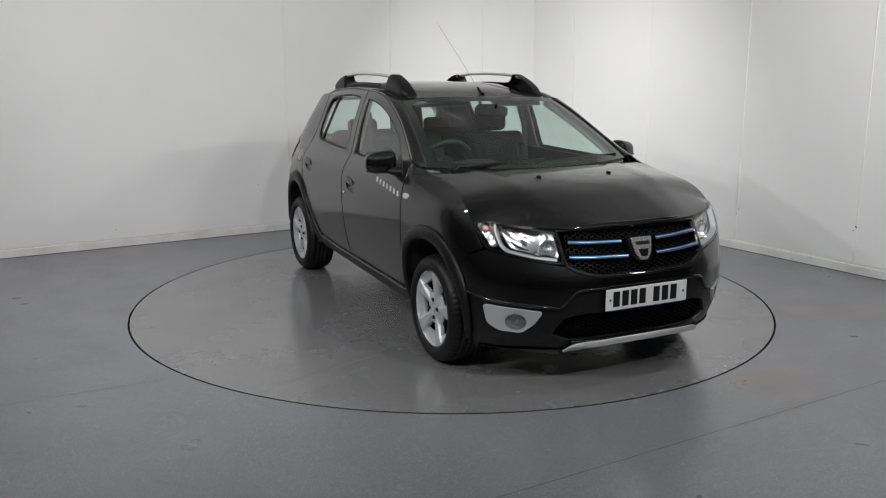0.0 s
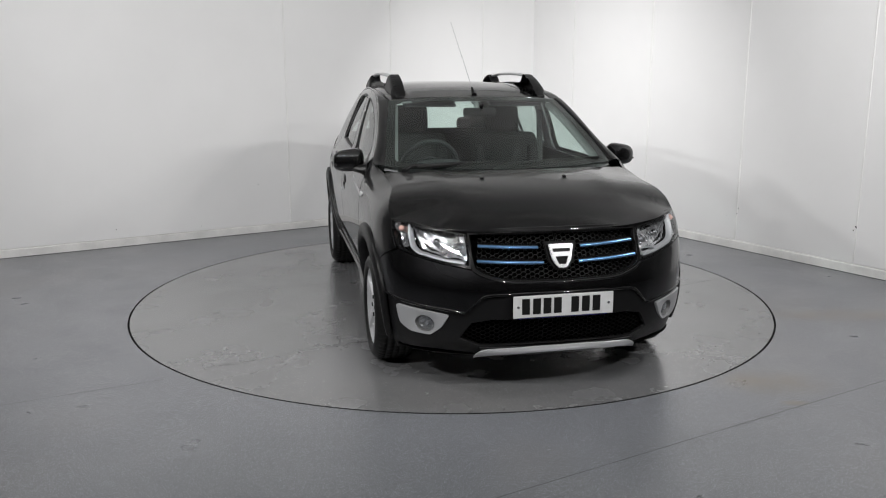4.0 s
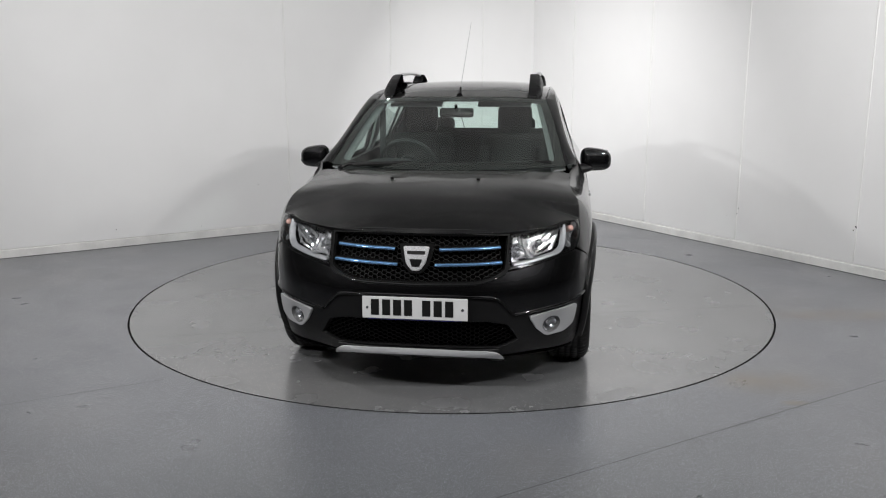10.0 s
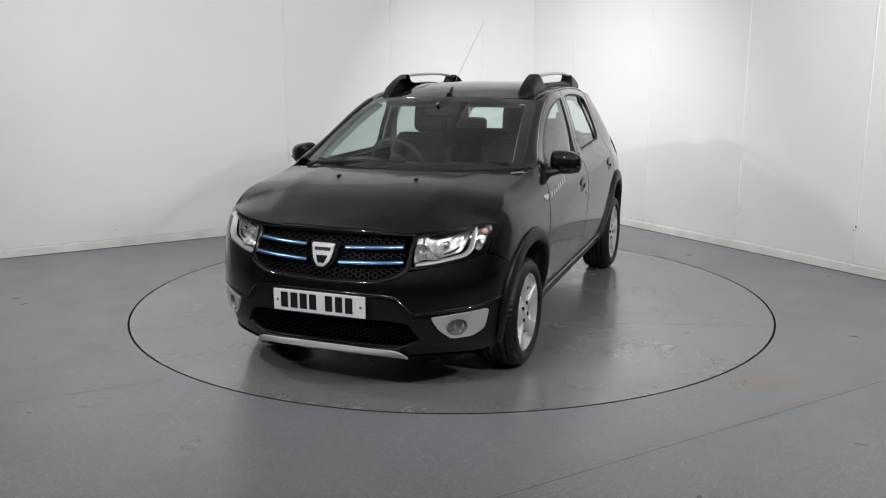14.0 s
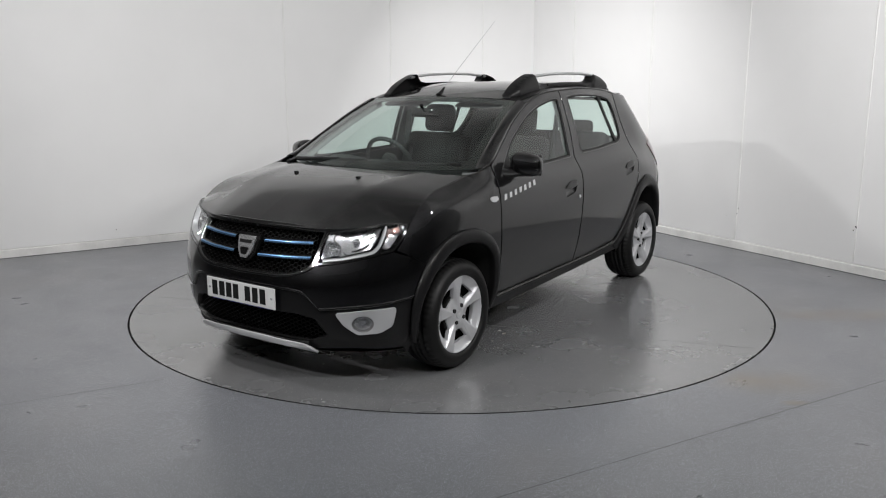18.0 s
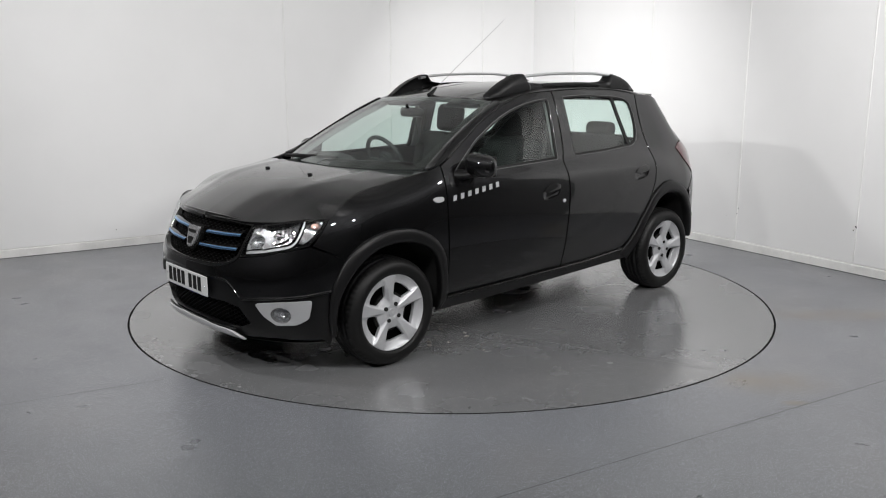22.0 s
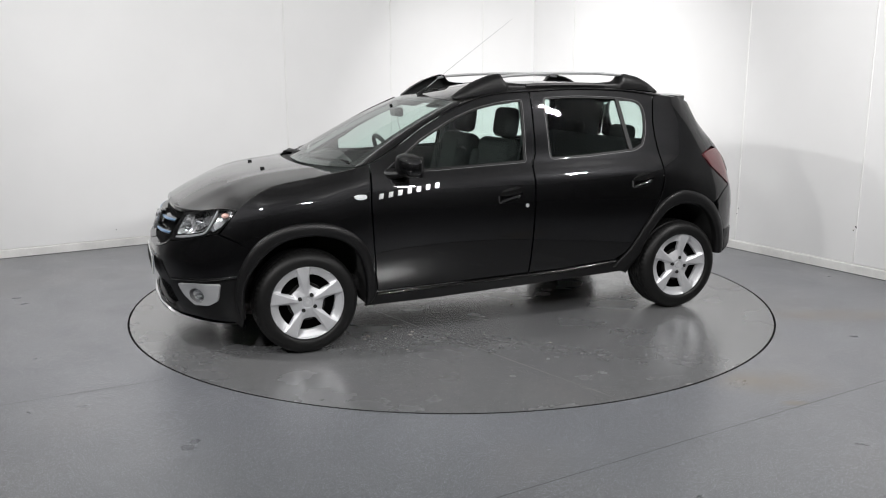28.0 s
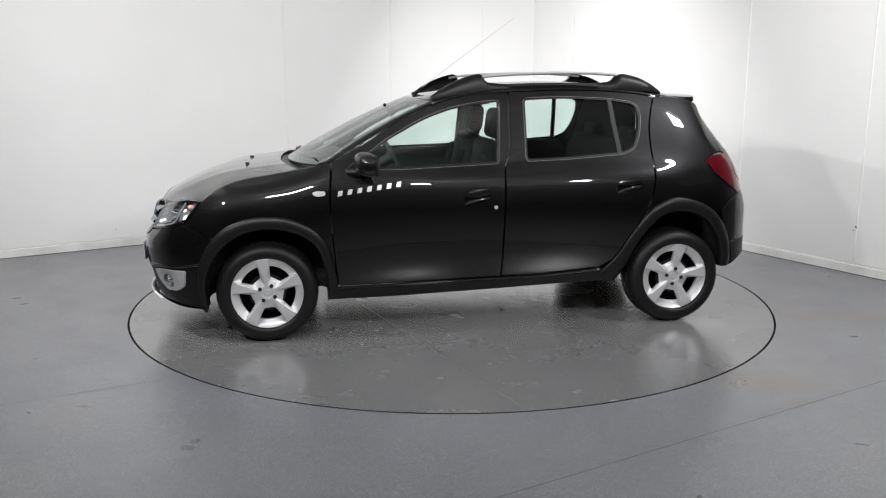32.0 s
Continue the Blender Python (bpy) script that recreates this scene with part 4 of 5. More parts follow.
            sheet(name, ol, foot, M_PLASTIC, rail, step=0.012, depth=0.05, sides=(side,), label="matt black rail foot")
        part("base_strip", tube_bm([(x, side * 0.520, roof_mid(x) - 0.022) for x in np.linspace(-0.25, -0.85, 9)], 0.012, 8, 1.2), M_PLASTIC, rail)


def nose():
    g = 0.002
    low_edge = curve((1.687, 0.487), (1.84, 0.467), (2.015, 0.452), (2.17, 0.437)) + curve((2.178, 0.440), (2.225, 0.49), (2.265, 0.522), (2.33, 0.532))[0:] + [(2.45, 0.535), (2.658, 0.535)]
    up_edge = [(2.658, 0.588), (2.435, 0.592)] + curve((2.40, 0.593), (2.33, 0.602), (2.25, 0.625), (2.205, 0.648)) + [(2.19, 0.648), (2.045, 0.670), (1.91, 0.697), (1.79, 0.722), (1.68, 0.682), (1.605, 0.640)]
    arch = [q for q in ARCH_F if q[0] > 1.6 and 0.50 < q[1] < 0.63][::-1]
    bumper = sheet("front_bumper", low_edge + up_edge + arch, skin, M_PAINT, car, step=0.03, depth=0.03, whole=True)[0]
    fog = rounded([(2.095, 0.421), (1.955, 0.436), (1.785, 0.445), (1.805, 0.345), (1.87, 0.310), (1.985, 0.302), (2.05, 0.352)], 0.02)
    lower = [(x, z - 0.004) for x, z in low_edge] + [(2.658, 0.205), (2.30, 0.205), (2.2, 0.215), (2.0, 0.225), (1.80, 0.215), (1.70, 0.215)] + [q for q in ARCH_F if q[0] > 1.6 and q[1] < 0.48]
    mid = lower.index((2.658, 0.205))
    outer = lower[:mid] + [(2.658, 0.405)] + [(2.30, 0.405), (2.20, 0.385), (2.135, 0.30), (2.235, 0.262), (2.45, 0.266), (2.658, 0.268)] + lower[mid:]
    lo = sheet("lower_bumper", outer, skin, M_PLASTIC, car, holes=[fog], step=0.04, depth=0.04, out=-0.012, whole=True, label="matt black plastic lower bumper")[0]
    # a low chin that turns under the nose
    ss = np.linspace(1.70, 2.658, 40)
    for side in BOTH:
        loft("chin", [skin(ss, np.full(40, 0.206), -0.004), skin(ss, np.full(40, 0.196), -0.02), skin(ss, np.full(40, 0.200), -0.10)], M_PLASTIC, lo, "", side, flip=True)
        loft("chin_step", [skin(ss[22:], np.full(18, 0.262), 0.0), skin(ss[22:], np.full(18, 0.258), 0.014), skin(ss[22:], np.full(18, 0.225), 0.012), skin(ss[22:], np.full(18, 0.21), 0.0)], M_PLASTIC, lo, "", side, flip=True)
    # a small flap that hangs before the wheel
    sheet("flap", [(1.735, 0.222), (1.662, 0.30), (1.662, 0.24), (1.683, 0.175)], skin, M_RUBBER, lo, step=0.05, depth=0.012, out=-0.012, sides=BOTH, label="black rubber flap before the wheel")
    # black mesh behind the openings, on a sheet coloured for the shade inside
    sheet("intake_back", [(2.658, 0.42), (2.12, 0.42), (2.10, 0.25), (2.658, 0.25)], skin, M_VOID, lo, step=0.06, depth=0, out=-0.07, whole=True)
    honeycomb("intake_mesh", lo, 2.14, 2.655, 0.272, 0.40, 0.0125, -0.036, lambda s, z: s > 2.15 + max(0, (z - 0.33)) * 0.6)
    # silver skid bar
    bar = curve((2.205, 0.196), (2.232, 0.226), (2.272, 0.246), (2.35, 0.254), (2.50, 0.258), (2.658, 0.259)) + [(2.658, 0.228), (2.50, 0.226), (2.33, 0.218), (2.265, 0.207)]
    sheet("skid_bar", bar, lambda s, z, out=0.0: skin(s, z, out + 0.018 + 0.012 * np.clip(1 - ((z - 0.232) / 0.030) ** 2, 0, 1)), M_SILVER, lo, step=0.012, depth=0.02, whole=True, label="silver skid bar")
    tabs = [(2.30, 0.222), (2.32, 0.210), (2.40, 0.208), (2.42, 0.224)]
    for ds in (0.0, 0.17):
        sheet("skid_tab", [(s + ds, z) for s, z in tabs], skin, M_GREY, lo, step=0.03, depth=0.01, out=0.012, sides=BOTH, label="grey plastic tab under the skid bar")
    # fog lamps in silver surrounds
    hole = [(1.957 + 0.054 * math.cos(a), 0.362 + 0.043 * math.sin(a)) for a in np.linspace(0, 2 * math.pi, 29)[:-1]]
    for side in BOTH:
        sur = sheet("fog_surround", shifted(fog, 0.002), lambda s, z, out=0.0: skin(s, z, out + 0.004 - 0.022 * np.exp(-(((s - 1.957) / 0.078) ** 2 + ((z - 0.362) / 0.062) ** 2))), M_SATIN, lo, holes=[hole], step=0.02, depth=0.02, out=0.0, sides=(side,), label="satin silver fog lamp surround")[0]
        c = skin(np.float64(1.957), np.float64(0.362), -0.03)
        cup = [[skin(np.float64(1.957 + 0.054 * k * math.cos(a)), np.float64(0.362 + 0.043 * k * math.sin(a)), o) for a in np.linspace(0, 2 * math.pi, 29)] for k, o in ((1.0, -0.008), (0.9, -0.022), (0.85, -0.03))]
        loft("bezel", cup, M_GREY, sur, "dark lamp bezel", side)
        refl = [[skin(np.float64(1.957 + 0.046 * k * math.cos(a)), np.float64(0.362 + 0.037 * k * math.sin(a)), o) for a in np.linspace(0, 2 * math.pi, 25)] for k, o in ((1.0, -0.028), (0.7, -0.045), (0.3, -0.058), (0.02, -0.06))]
        fl = loft("fog_lamp", refl, M_REFLECTOR, sur, "round clear fog lamp", side)
        part("bulb", cyl_bm(0.010, 0.03, c * [1, side, 1], Matrix.Rotation(radians(90), 4, "Y"), seg=12, bevel=0.003), M_CHROME, fl)
        lens = [[skin(np.float64(1.957 + 0.046 * k * math.cos(a)), np.float64(0.362 + 0.037 * k * math.sin(a)), o) for a in np.linspace(0, 2 * math.pi, 25)] for k, o in ((1.0, -0.024), (0.7, -0.018), (0.3, -0.015), (0.02, -0.0145))]
        loft("lens", lens, M_LENS, fl, "", side)
    # rolled lips that catch the light along the plate recess and under the grille
    for name, line, par in (("recess_lip", [q for q in low_edge if q[0] > 2.172], bumper), ("grille_lip", [q for q in up_edge if q[0] > 2.195][::-1], bumper), ("crease_lip", [q for q in low_edge if q[0] < 2.175], bumper)):
        q = np.array(line)
        for side in BOTH:
            loft(name, [skin(q[:, 0], q[:, 1] + dz, o) for dz, o in ((0.010, -0.001), (0.006, 0.003), (0.000, 0.006), (-0.005, 0.003), (-0.008, -0.012))], M_PAINT, par, "", side, flip=False)
    # grille; its back sheet carries the shade of the depth in its colour
    gr = sheet("grille", [(2.658, 0.86), (2.14, 0.86), (2.15, 0.60), (2.658, 0.57)], skin, M_VOID, car, step=0.06, depth=0, out=-0.06, whole=True, label="black honeycomb grille with bright bars")[0]
    frame = [(2.658, 0.600), (2.435, 0.604)] + curve((2.40, 0.605), (2.33, 0.614), (2.26, 0.635), (2.215, 0.660)) + [(2.20, 0.70), (2.178, 0.775), (2.165, 0.81), (2.43, 0.822), (2.658, 0.822)]
    outer = [(2.658, 0.588), (2.435, 0.592)] + curve((2.40, 0.593), (2.33, 0.602), (2.25, 0.625), (2.20, 0.652)) + [(2.188, 0.70), (2.165, 0.775), (2.150, 0.83), (2.43, 0.84), (2.658, 0.84)]
    sheet("grille_frame", outer[:-1] + [outer[-1]] + frame[::-1], skin, M_GLOSS, gr, step=0.04, depth=0.03, out=0.002, whole=True, label="gloss black grille frame")
    honeycomb("grille_mesh", gr, 2.17, 2.655, 0.60, 0.82, 0.0125, -0.032, lambda s, z: s > 2.21 + max(0, 0.66 - z) * 1.2)
    for z0, z1, s1 in ((0.757, 0.747, 2.545), (0.688, 0.677, 2.565)):
        for side in BOTH:
            ss = np.linspace(2.225, s1, 14)
            zz = np.linspace(z0, z1, 14)
            rows = [skin(ss, zz + dz, o) for dz, o in ((0.015, -0.03), (0.013, 0.000), (0.008, 0.006), (-0.004, 0.004), (-0.010, -0.004), (-0.012, -0.03))]
            bar = loft("grille_bar", rows, M_GLOSS, gr, "gloss black grille bar", side, flip=False)
            rows = [skin(ss, zz + dz, o) for dz, o in ((0.010, 0.0045), (0.008, 0.009), (0.000, 0.0095), (-0.004, 0.0045))]
            loft("bright_strip", rows, M_BLUECHROME, bar, "bright strip under blue film", side, flip=False)
    # badge: a plain silver shield shape
    tilt = lambda y, z, x=0.0: Vector((2.052 - (z - 0.66) * 0.35 + x, y, z))
    shield = rounded([(-0.066, 0.766), (0.066, 0.766), (0.050, 0.69), (0.022, 0.652), (-0.022, 0.652), (-0.050, 0.69)], 0.012)
    bd = part("badge", slab_bm(shield, tilt, Vector((0.016, 0, 0.004)), 0.004), M_BADGE, gr, "silver shield badge without lettering")
    part("badge_slot", slab_bm(rounded([(-0.032, 0.708), (0.032, 0.708), (0.018, 0.672), (-0.018, 0.672)], 0.004), lambda y, z: tilt(y, z, 0.012), Vector((0.0065, 0, 0.002))), M_GLOSS, bd)
    part("badge_bar", slab_bm([(-0.045, 0.746), (0.045, 0.746), (0.043, 0.730), (-0.043, 0.730)], lambda y, z: tilt(y, z, 0.012), Vector((0.0062, 0, 0.002))), M_INK, bd, "plain dark bar")
    part("badge_surround", slab_bm(rounded([(-0.088, 0.775), (0.088, 0.775), (0.068, 0.68), (0.03, 0.635), (-0.03, 0.635), (-0.068, 0.68)], 0.012), lambda y, z: tilt(y, z, -0.025), Vector((0.022, 0, 0.004)), 0.004), M_GLOSS, bd)
    # number plate with plain bars
    pl = part("number_plate", box_bm((0.006, 0.520, 0.111), (2.097, 0, 0.474), 0.002, 1), M_PLATE, car, "white number plate with plain black bars")
    part("plate_holder", box_bm((0.004, 0.46, 0.108), (2.0925, 0, 0.4665), 0.001, 1), M_BLUEINK, pl, "dark blue plate holder edge")
    for y in (-0.196, -0.140, -0.086, -0.032, 0.058, 0.114, 0.170):
        part("plate_bar", box_bm((0.002, 0.040, 0.079), (2.1008, y, 0.476), 0), M_INK, pl, "plain black bar", smooth=False)
    for y in (-0.235, 0.235):
        part("plate_screw", cyl_bm(0.007, 0.006, (2.101, y, 0.474), Matrix.Rotation(radians(90), 4, "Y"), seg=12, bevel=0.002), M_CHROME, pl)
    # headlights
    hl = [(2.148, 0.808), (2.185, 0.73), (2.193, 0.658)] + curve((2.193, 0.658), (2.06, 0.674), (1.915, 0.703), (1.795, 0.730)) [1:] + curve((1.795, 0.730), (1.74, 0.785), (1.678, 0.856))[1:] + curve((1.678, 0.858), (1.79, 0.860), (1.90, 0.846), (2.03, 0.828), (2.148, 0.808))[1:-1]
    sweep = curve((2.158, 0.677), (2.06, 0.688), (1.95, 0.709), (1.905, 0.719), (1.868, 0.742), (1.842, 0.782), (1.824, 0.820), (1.814, 0.846))
    pan = [(2.168, 0.688), (2.06, 0.700), (1.95, 0.721), (1.911, 0.731), (1.882, 0.756), (1.858, 0.793), (1.840, 0.840), (1.90, 0.835), (2.03, 0.817), (2.138, 0.797), (2.160, 0.74)]
    pocket = [(1.825, 0.735), (1.775, 0.768), (1.730, 0.810), (1.704, 0.846), (1.75, 0.850), (1.798, 0.848), (1.808, 0.820), (1.826, 0.780), (1.848, 0.744)]

    def bowls(s, z, out=0.0):
        dip = 1 - ((s - 1.965) / 0.150) ** 2 - ((z - 0.778) / 0.085) ** 2
        beam = 1.0 * (1 - ((s - 2.112) / 0.048) ** 2 - ((z - 0.724) / 0.040) ** 2)
        flute = (0.0030 * np.abs(np.sin((s - 1.9) * 110)) + 0.0030 * np.abs(np.sin((s + 1.6 * z) * 60))) * (dip > beam)
        return skin(s, z, out - 0.012 - 0.050 * np.sqrt(np.clip(np.maximum(dip * 0.8, beam), 0, 1)) + flute)

    def scoop(s, z, out=0.0):
        k = np.clip(1 - ((s - 1.775) / 0.06) ** 2 - ((z - 0.80) / 0.06) ** 2, 0, 1)
        return skin(s, z, out - 0.010 - 0.030 * k)

    for side in BOTH:
        body = sheet("headlight", hl, skin, M_GLOSS, car, step=0.04, depth=0, out=-0.066, sides=(side,), label="clear headlight with chrome reflectors and an amber corner")[0]
        sheet("lens", shifted(hl, 0.002), skin, M_LENS, body, step=0.04, depth=0, out=0.002, sides=(side,))
        sheet("housing", shifted(hl, -0.002), skin, M_GLOSS, body, holes=[shifted(hl, 0.009)], step=0.05, depth=0.004, out=-0.001, sides=(side,), label="gloss black housing edge")
        wall = np.array(hl + hl[:1])
        loft("bowl_wall", [skin(wall[:, 0], wall[:, 1], -0.004), skin(wall[:, 0], wall[:, 1], -0.066)], M_GLOSS, body, "black inner wall", side)
        sheet("bright_sweep", ribbon(sweep, 0.0040), skin, M_SATIN, body, step=0.02, depth=0.03, out=-0.006, sides=(side,), label="silver strip sweeping round the reflectors")
        bowl = sheet("reflector", pan, bowls, M_REFLECTOR, body, step=0.007, depth=0.004, sides=(side,), label="fluted chrome reflector bowls")[0]
        sheet("slot", [(2.075, 0.796), (1.995, 0.806), (1.975, 0.797), (2.055, 0.784)], bowls, M_GLOSS, bowl, step=0.01, depth=0.006, out=0.006, sides=(side,), label="black slot in the reflector")
        sheet("slot", [(2.01, 0.722), (1.95, 0.738), (1.91, 0.760), (1.93, 0.742), (1.965, 0.727)], bowls, M_GLOSS, bowl, step=0.01, depth=0.006, out=0.006, sides=(side,), label="black slot in the reflector")
        for s0, z0, r in ((1.985, 0.768, 0.017), (2.112, 0.724, 0.013)):
            c = Vector(bowls(np.float64(s0), np.float64(z0), 0.016) * [1, side, 1])
            bm = bmesh.new()
            bmesh.ops.create_uvsphere(bm, u_segments=16, v_segments=10, radius=r)
            bmesh.ops.transform(bm, matrix=Matrix.Translation(c) @ Matrix.Diagonal((1.5, 1, 0.9, 1)), verts=bm.verts)
            part("bulb_shield", bm, M_CHROME, bowl, "chrome bulb shield")
        ind = sheet("indicator", pocket, scoop, M_REFLECTOR, body, step=0.01, depth=0.004, sides=(side,), label="chrome indicator pocket")[0]
        c = Vector(scoop(np.float64(1.760), np.float64(0.822), 0.012) * [1, side, 1])
        bm = bmesh.new()
        bmesh.ops.create_uvsphere(bm, u_segments=16, v_segments=10, radius=0.015)
        bmesh.ops.transform(bm, matrix=Matrix.Translation(c) @ Matrix.Diagonal((1.3, 1, 1, 1)), verts=bm.verts)
        part("bulb", bm, M_AMBER, ind, "amber bulb")


def ribbon(path, half):
    """The outline of a band along a line."""
    p = np.array(path, float)
    d = np.gradient(p, axis=0)
    n = np.stack([-d[:, 1], d[:, 0]], 1) / np.linalg.norm(d, axis=1)[:, None]
    return [tuple(q) for q in p + n * half] + [tuple(q) for q in (p - n * half)[::-1]]


def honeycomb(name, parent, s0, s1, z0, z1, r, out, keep):
    """Flat bars round six-sided cells, on the nose's curve."""
    verts, faces = [], []
    dx, dz = r * 1.5 * 1.25, r * math.sqrt(3)
    col = 0
    s = s1
    while s > s0:
        z = z0 + (dz / 2 if col % 2 else 0)
        while z < z1:
            if keep(s, z):
                ring = []
                for k in (1.0, 0.87):
                    for a in range(6):
                        ring.append((s + 1.25 * r * k * math.cos(a * math.pi / 3), z + r * k * math.sin(a * math.pi / 3)))
                q = np.array(ring)
                q[:, 0] = np.minimum(q[:, 0], 2.657)
                n = len(verts)
                verts += list(skin(q[:, 0], q[:, 1], out)) + list(skin(q[6:, 0], q[6:, 1], out - 0.012))
                for a in range(6):
                    b = (a + 1) % 6
                    faces += [(n + a, n + b, n + 6 + b, n + 6 + a), (n + 6 + a, n + 6 + b, n + 12 + b, n + 12 + a)]
            z += dz
        s -= dx
        col += 1
    verts = np.array(verts)
    k = len(verts)
    both = np.vstack([verts, verts * [1, -1, 1]])
    return tagged(mesh_object(name, both, faces + [tuple(i + k for i in f[::-1]) for f in faces], M_MESH, parent, "black honeycomb mesh", smooth=False), kind="stuff")


def tail():
    for side in BOTH:
        tl = [(-1.502, 1.047), (-1.57, 1.072), (-1.68, 1.085)] + curve((-1.68, 1.085), (-1.80, 1.0), (-1.86, 0.86))[1:] + [(-1.75, 0.838)] + curve((-1.74, 0.840), (-1.67, 0.888), (-1.572, 0.966))
        lamp = sheet("tail_light", tl, skin, M_RED, car, step=0.03, depth=0.03, out=0.006, sides=(side,), label="red tail light wrapped round the corner")[0]
        sheet("reverse_lens", [(-1.75, 1.03), (-1.83, 0.97), (-1.84, 0.90), (-1.76, 0.95)], skin, M_REFLECTOR, lamp, step=0.03, depth=0.004, out=0.009, sides=(side,), label="clear reversing lens")
    gate = [(-1.668, 1.10), (-1.69, 1.09), (-1.81, 1.0), (-1.87, 0.86), (-1.90, 0.80), (-2.56, 0.78), (-2.56, 1.41), (-1.95, 1.41), (-1.72, 1.40), (-1.632, 1.35)]
    glass = rounded([(-1.83, 1.10), (-1.79, 1.37), (-2.2, 1.385), (-2.559, 1.388), (-2.559, 1.09), (-2.2, 1.085)], 0.001)
    gt = sheet("tailgate", gate[:5] + [(-2.56, 0.78), (-2.56, 1.085), (-2.2, 1.08), (-1.84, 1.10), (-1.79, 1.37), (-2.2, 1.388), (-2.56, 1.39), (-2.56, 1.41), (-1.95, 1.41), (-1.72, 1.40), (-1.632, 1.35)], skin, M_PAINT, car, step=0.05, whole=True)[0]
    sheet("rear_window", [(-1.82, 1.085), (-1.78, 1.38), (-2.2, 1.395), (-2.56, 1.395), (-2.56, 1.08), (-2.2, 1.075)], skin, M_GLASS, gt, step=0.08, depth=0, out=-0.006, whole=True, label="tinted rear window")
    def spoiler(x, y, out=0.0):
        return np.stack([x, y, 1.470 - 0.010 * (y / 0.5) ** 2 - 0.010 * (y / 0.53) ** 6 - 0.05 * (-1.36 - x) + out], -1)

    sheet("spoiler", curve((-1.36, 0.0), (-1.36, 0.30), (-1.345, 0.53)) + rounded([(-1.43, 0.545), (-1.515, 0.52)], 0.01)[2:8] + curve((-1.53, 0.47), (-1.555, 0.25), (-1.565, 0.0)), spoiler, M_PAINT, gt, step=0.04, depth=0.030, whole=True, label="black roof spoiler")
    # added strip, no part of the body: its tilt imitates a pale reflection
    sheet("reflection_strip", rounded([(-1.668, 1.15), (-1.700, 1.15), (-1.672, 1.31), (-1.648, 1.31)], 0.008), lambda u, v, out=0.0: skin(u, v, out + 0.004 + 0.9 * np.minimum(u + 1.648, 0)), M_GLOSS, gt, step=0.02, depth=0.004, sides=BOTH, label="added gloss black strip tilted to stand for a pale reflection")
    bump = [(-1.742, 0.833), (-1.665, 0.797), (-1.60, 0.736)] + [q for q in ARCH_R if q[0] < -1.60 and q[1] < 0.72] + [(-1.69, 0.36), (-1.78, 0.40), (-1.95, 0.43), (-2.56, 0.44), (-2.56, 0.775), (-1.90, 0.793), (-1.86, 0.85)]
    sheet("rear_bumper", shifted(bump, 0.002), skin, M_PAINT, car, step=0.05, depth=0.03, out=0.004, whole=True)
    sheet("rear_bumper_skirt", [(-1.682, 0.52), (-1.70, 0.365), (-1.79, 0.405), (-1.95, 0.435), (-2.56, 0.445), (-2.56, 0.54)], skin, M_PLASTIC, car, step=0.06, depth=0.03, out=0.008, whole=True, label="matt black lower bumper")


def mirrors():
    for side in BOTH:
        # housing: a rounded shell, wide across the car, shallow along it
        bm = bmesh.new()
        bmesh.ops.create_uvsphere(bm, u_segments=28, v_segments=18, radius=1.0)
        for v in bm.verts:
            x, y, z = v.co
            sq = lambda a, p: math.copysign(abs(a) ** p, a)
            x, y, z = sq(x, 0.75), sq(y, 0.62), sq(z, 0.68)
            dep = 0.078 if x > 0 else 0.030
            zz = z * (0.070 - 0.008 * y)
            v.co = Vector((x * dep * (1 - 0.12 * y), y * 0.096, zz + 0.006 * (1 - y)))
        place = Matrix.Translation((0.672, side * 0.898, 1.066)) @ Matrix.Rotation(side * radians(15), 4, "Z")
        if side < 0:
            bmesh.ops.transform(bm, matrix=Matrix.Diagonal((1, -1, 1, 1)), verts=bm.verts)
            bmesh.ops.reverse_faces(bm, faces=bm.faces)
        bmesh.ops.transform(bm, matrix=place, verts=bm.verts)
        sh = part("door_mirror", bm, M_PAINT, car, "gloss black door mirror", sharp=80)
        part("glass", box_bm((0.004, 0.148, 0.105), bevel=0.0015, seg=1, turn=place @ Matrix.Translation((-0.030, 0, 0.0))), M_MIRROR, sh, "mirror glass")
        part("rim", box_bm((0.02, 0.166, 0.122), bevel=0.008, turn=place @ Matrix.Translation((-0.020, 0, 0.001))), M_PLASTIC, sh)
        part("arm", tube_bm([(0.770, side * 0.775, 1.022), (0.755, side * 0.812, 1.020), (0.725, side * 0.845, 1.024), (0.695, side * 0.88, 1.034)], [0.060, 0.050, 0.042, 0.038], 14, 0.62), M_PLASTIC, sh)
        part("seam_band", box_bm((0.05, 0.155, 0.010), bevel=0.004, turn=place @ Matrix.Translation((0.040, 0, -0.018))), M_PLASTIC, sh)


def spoke_half(r):
    return 0.0285 + 0.075 * (np.clip(r, 0.09, 0.18) - 0.11)


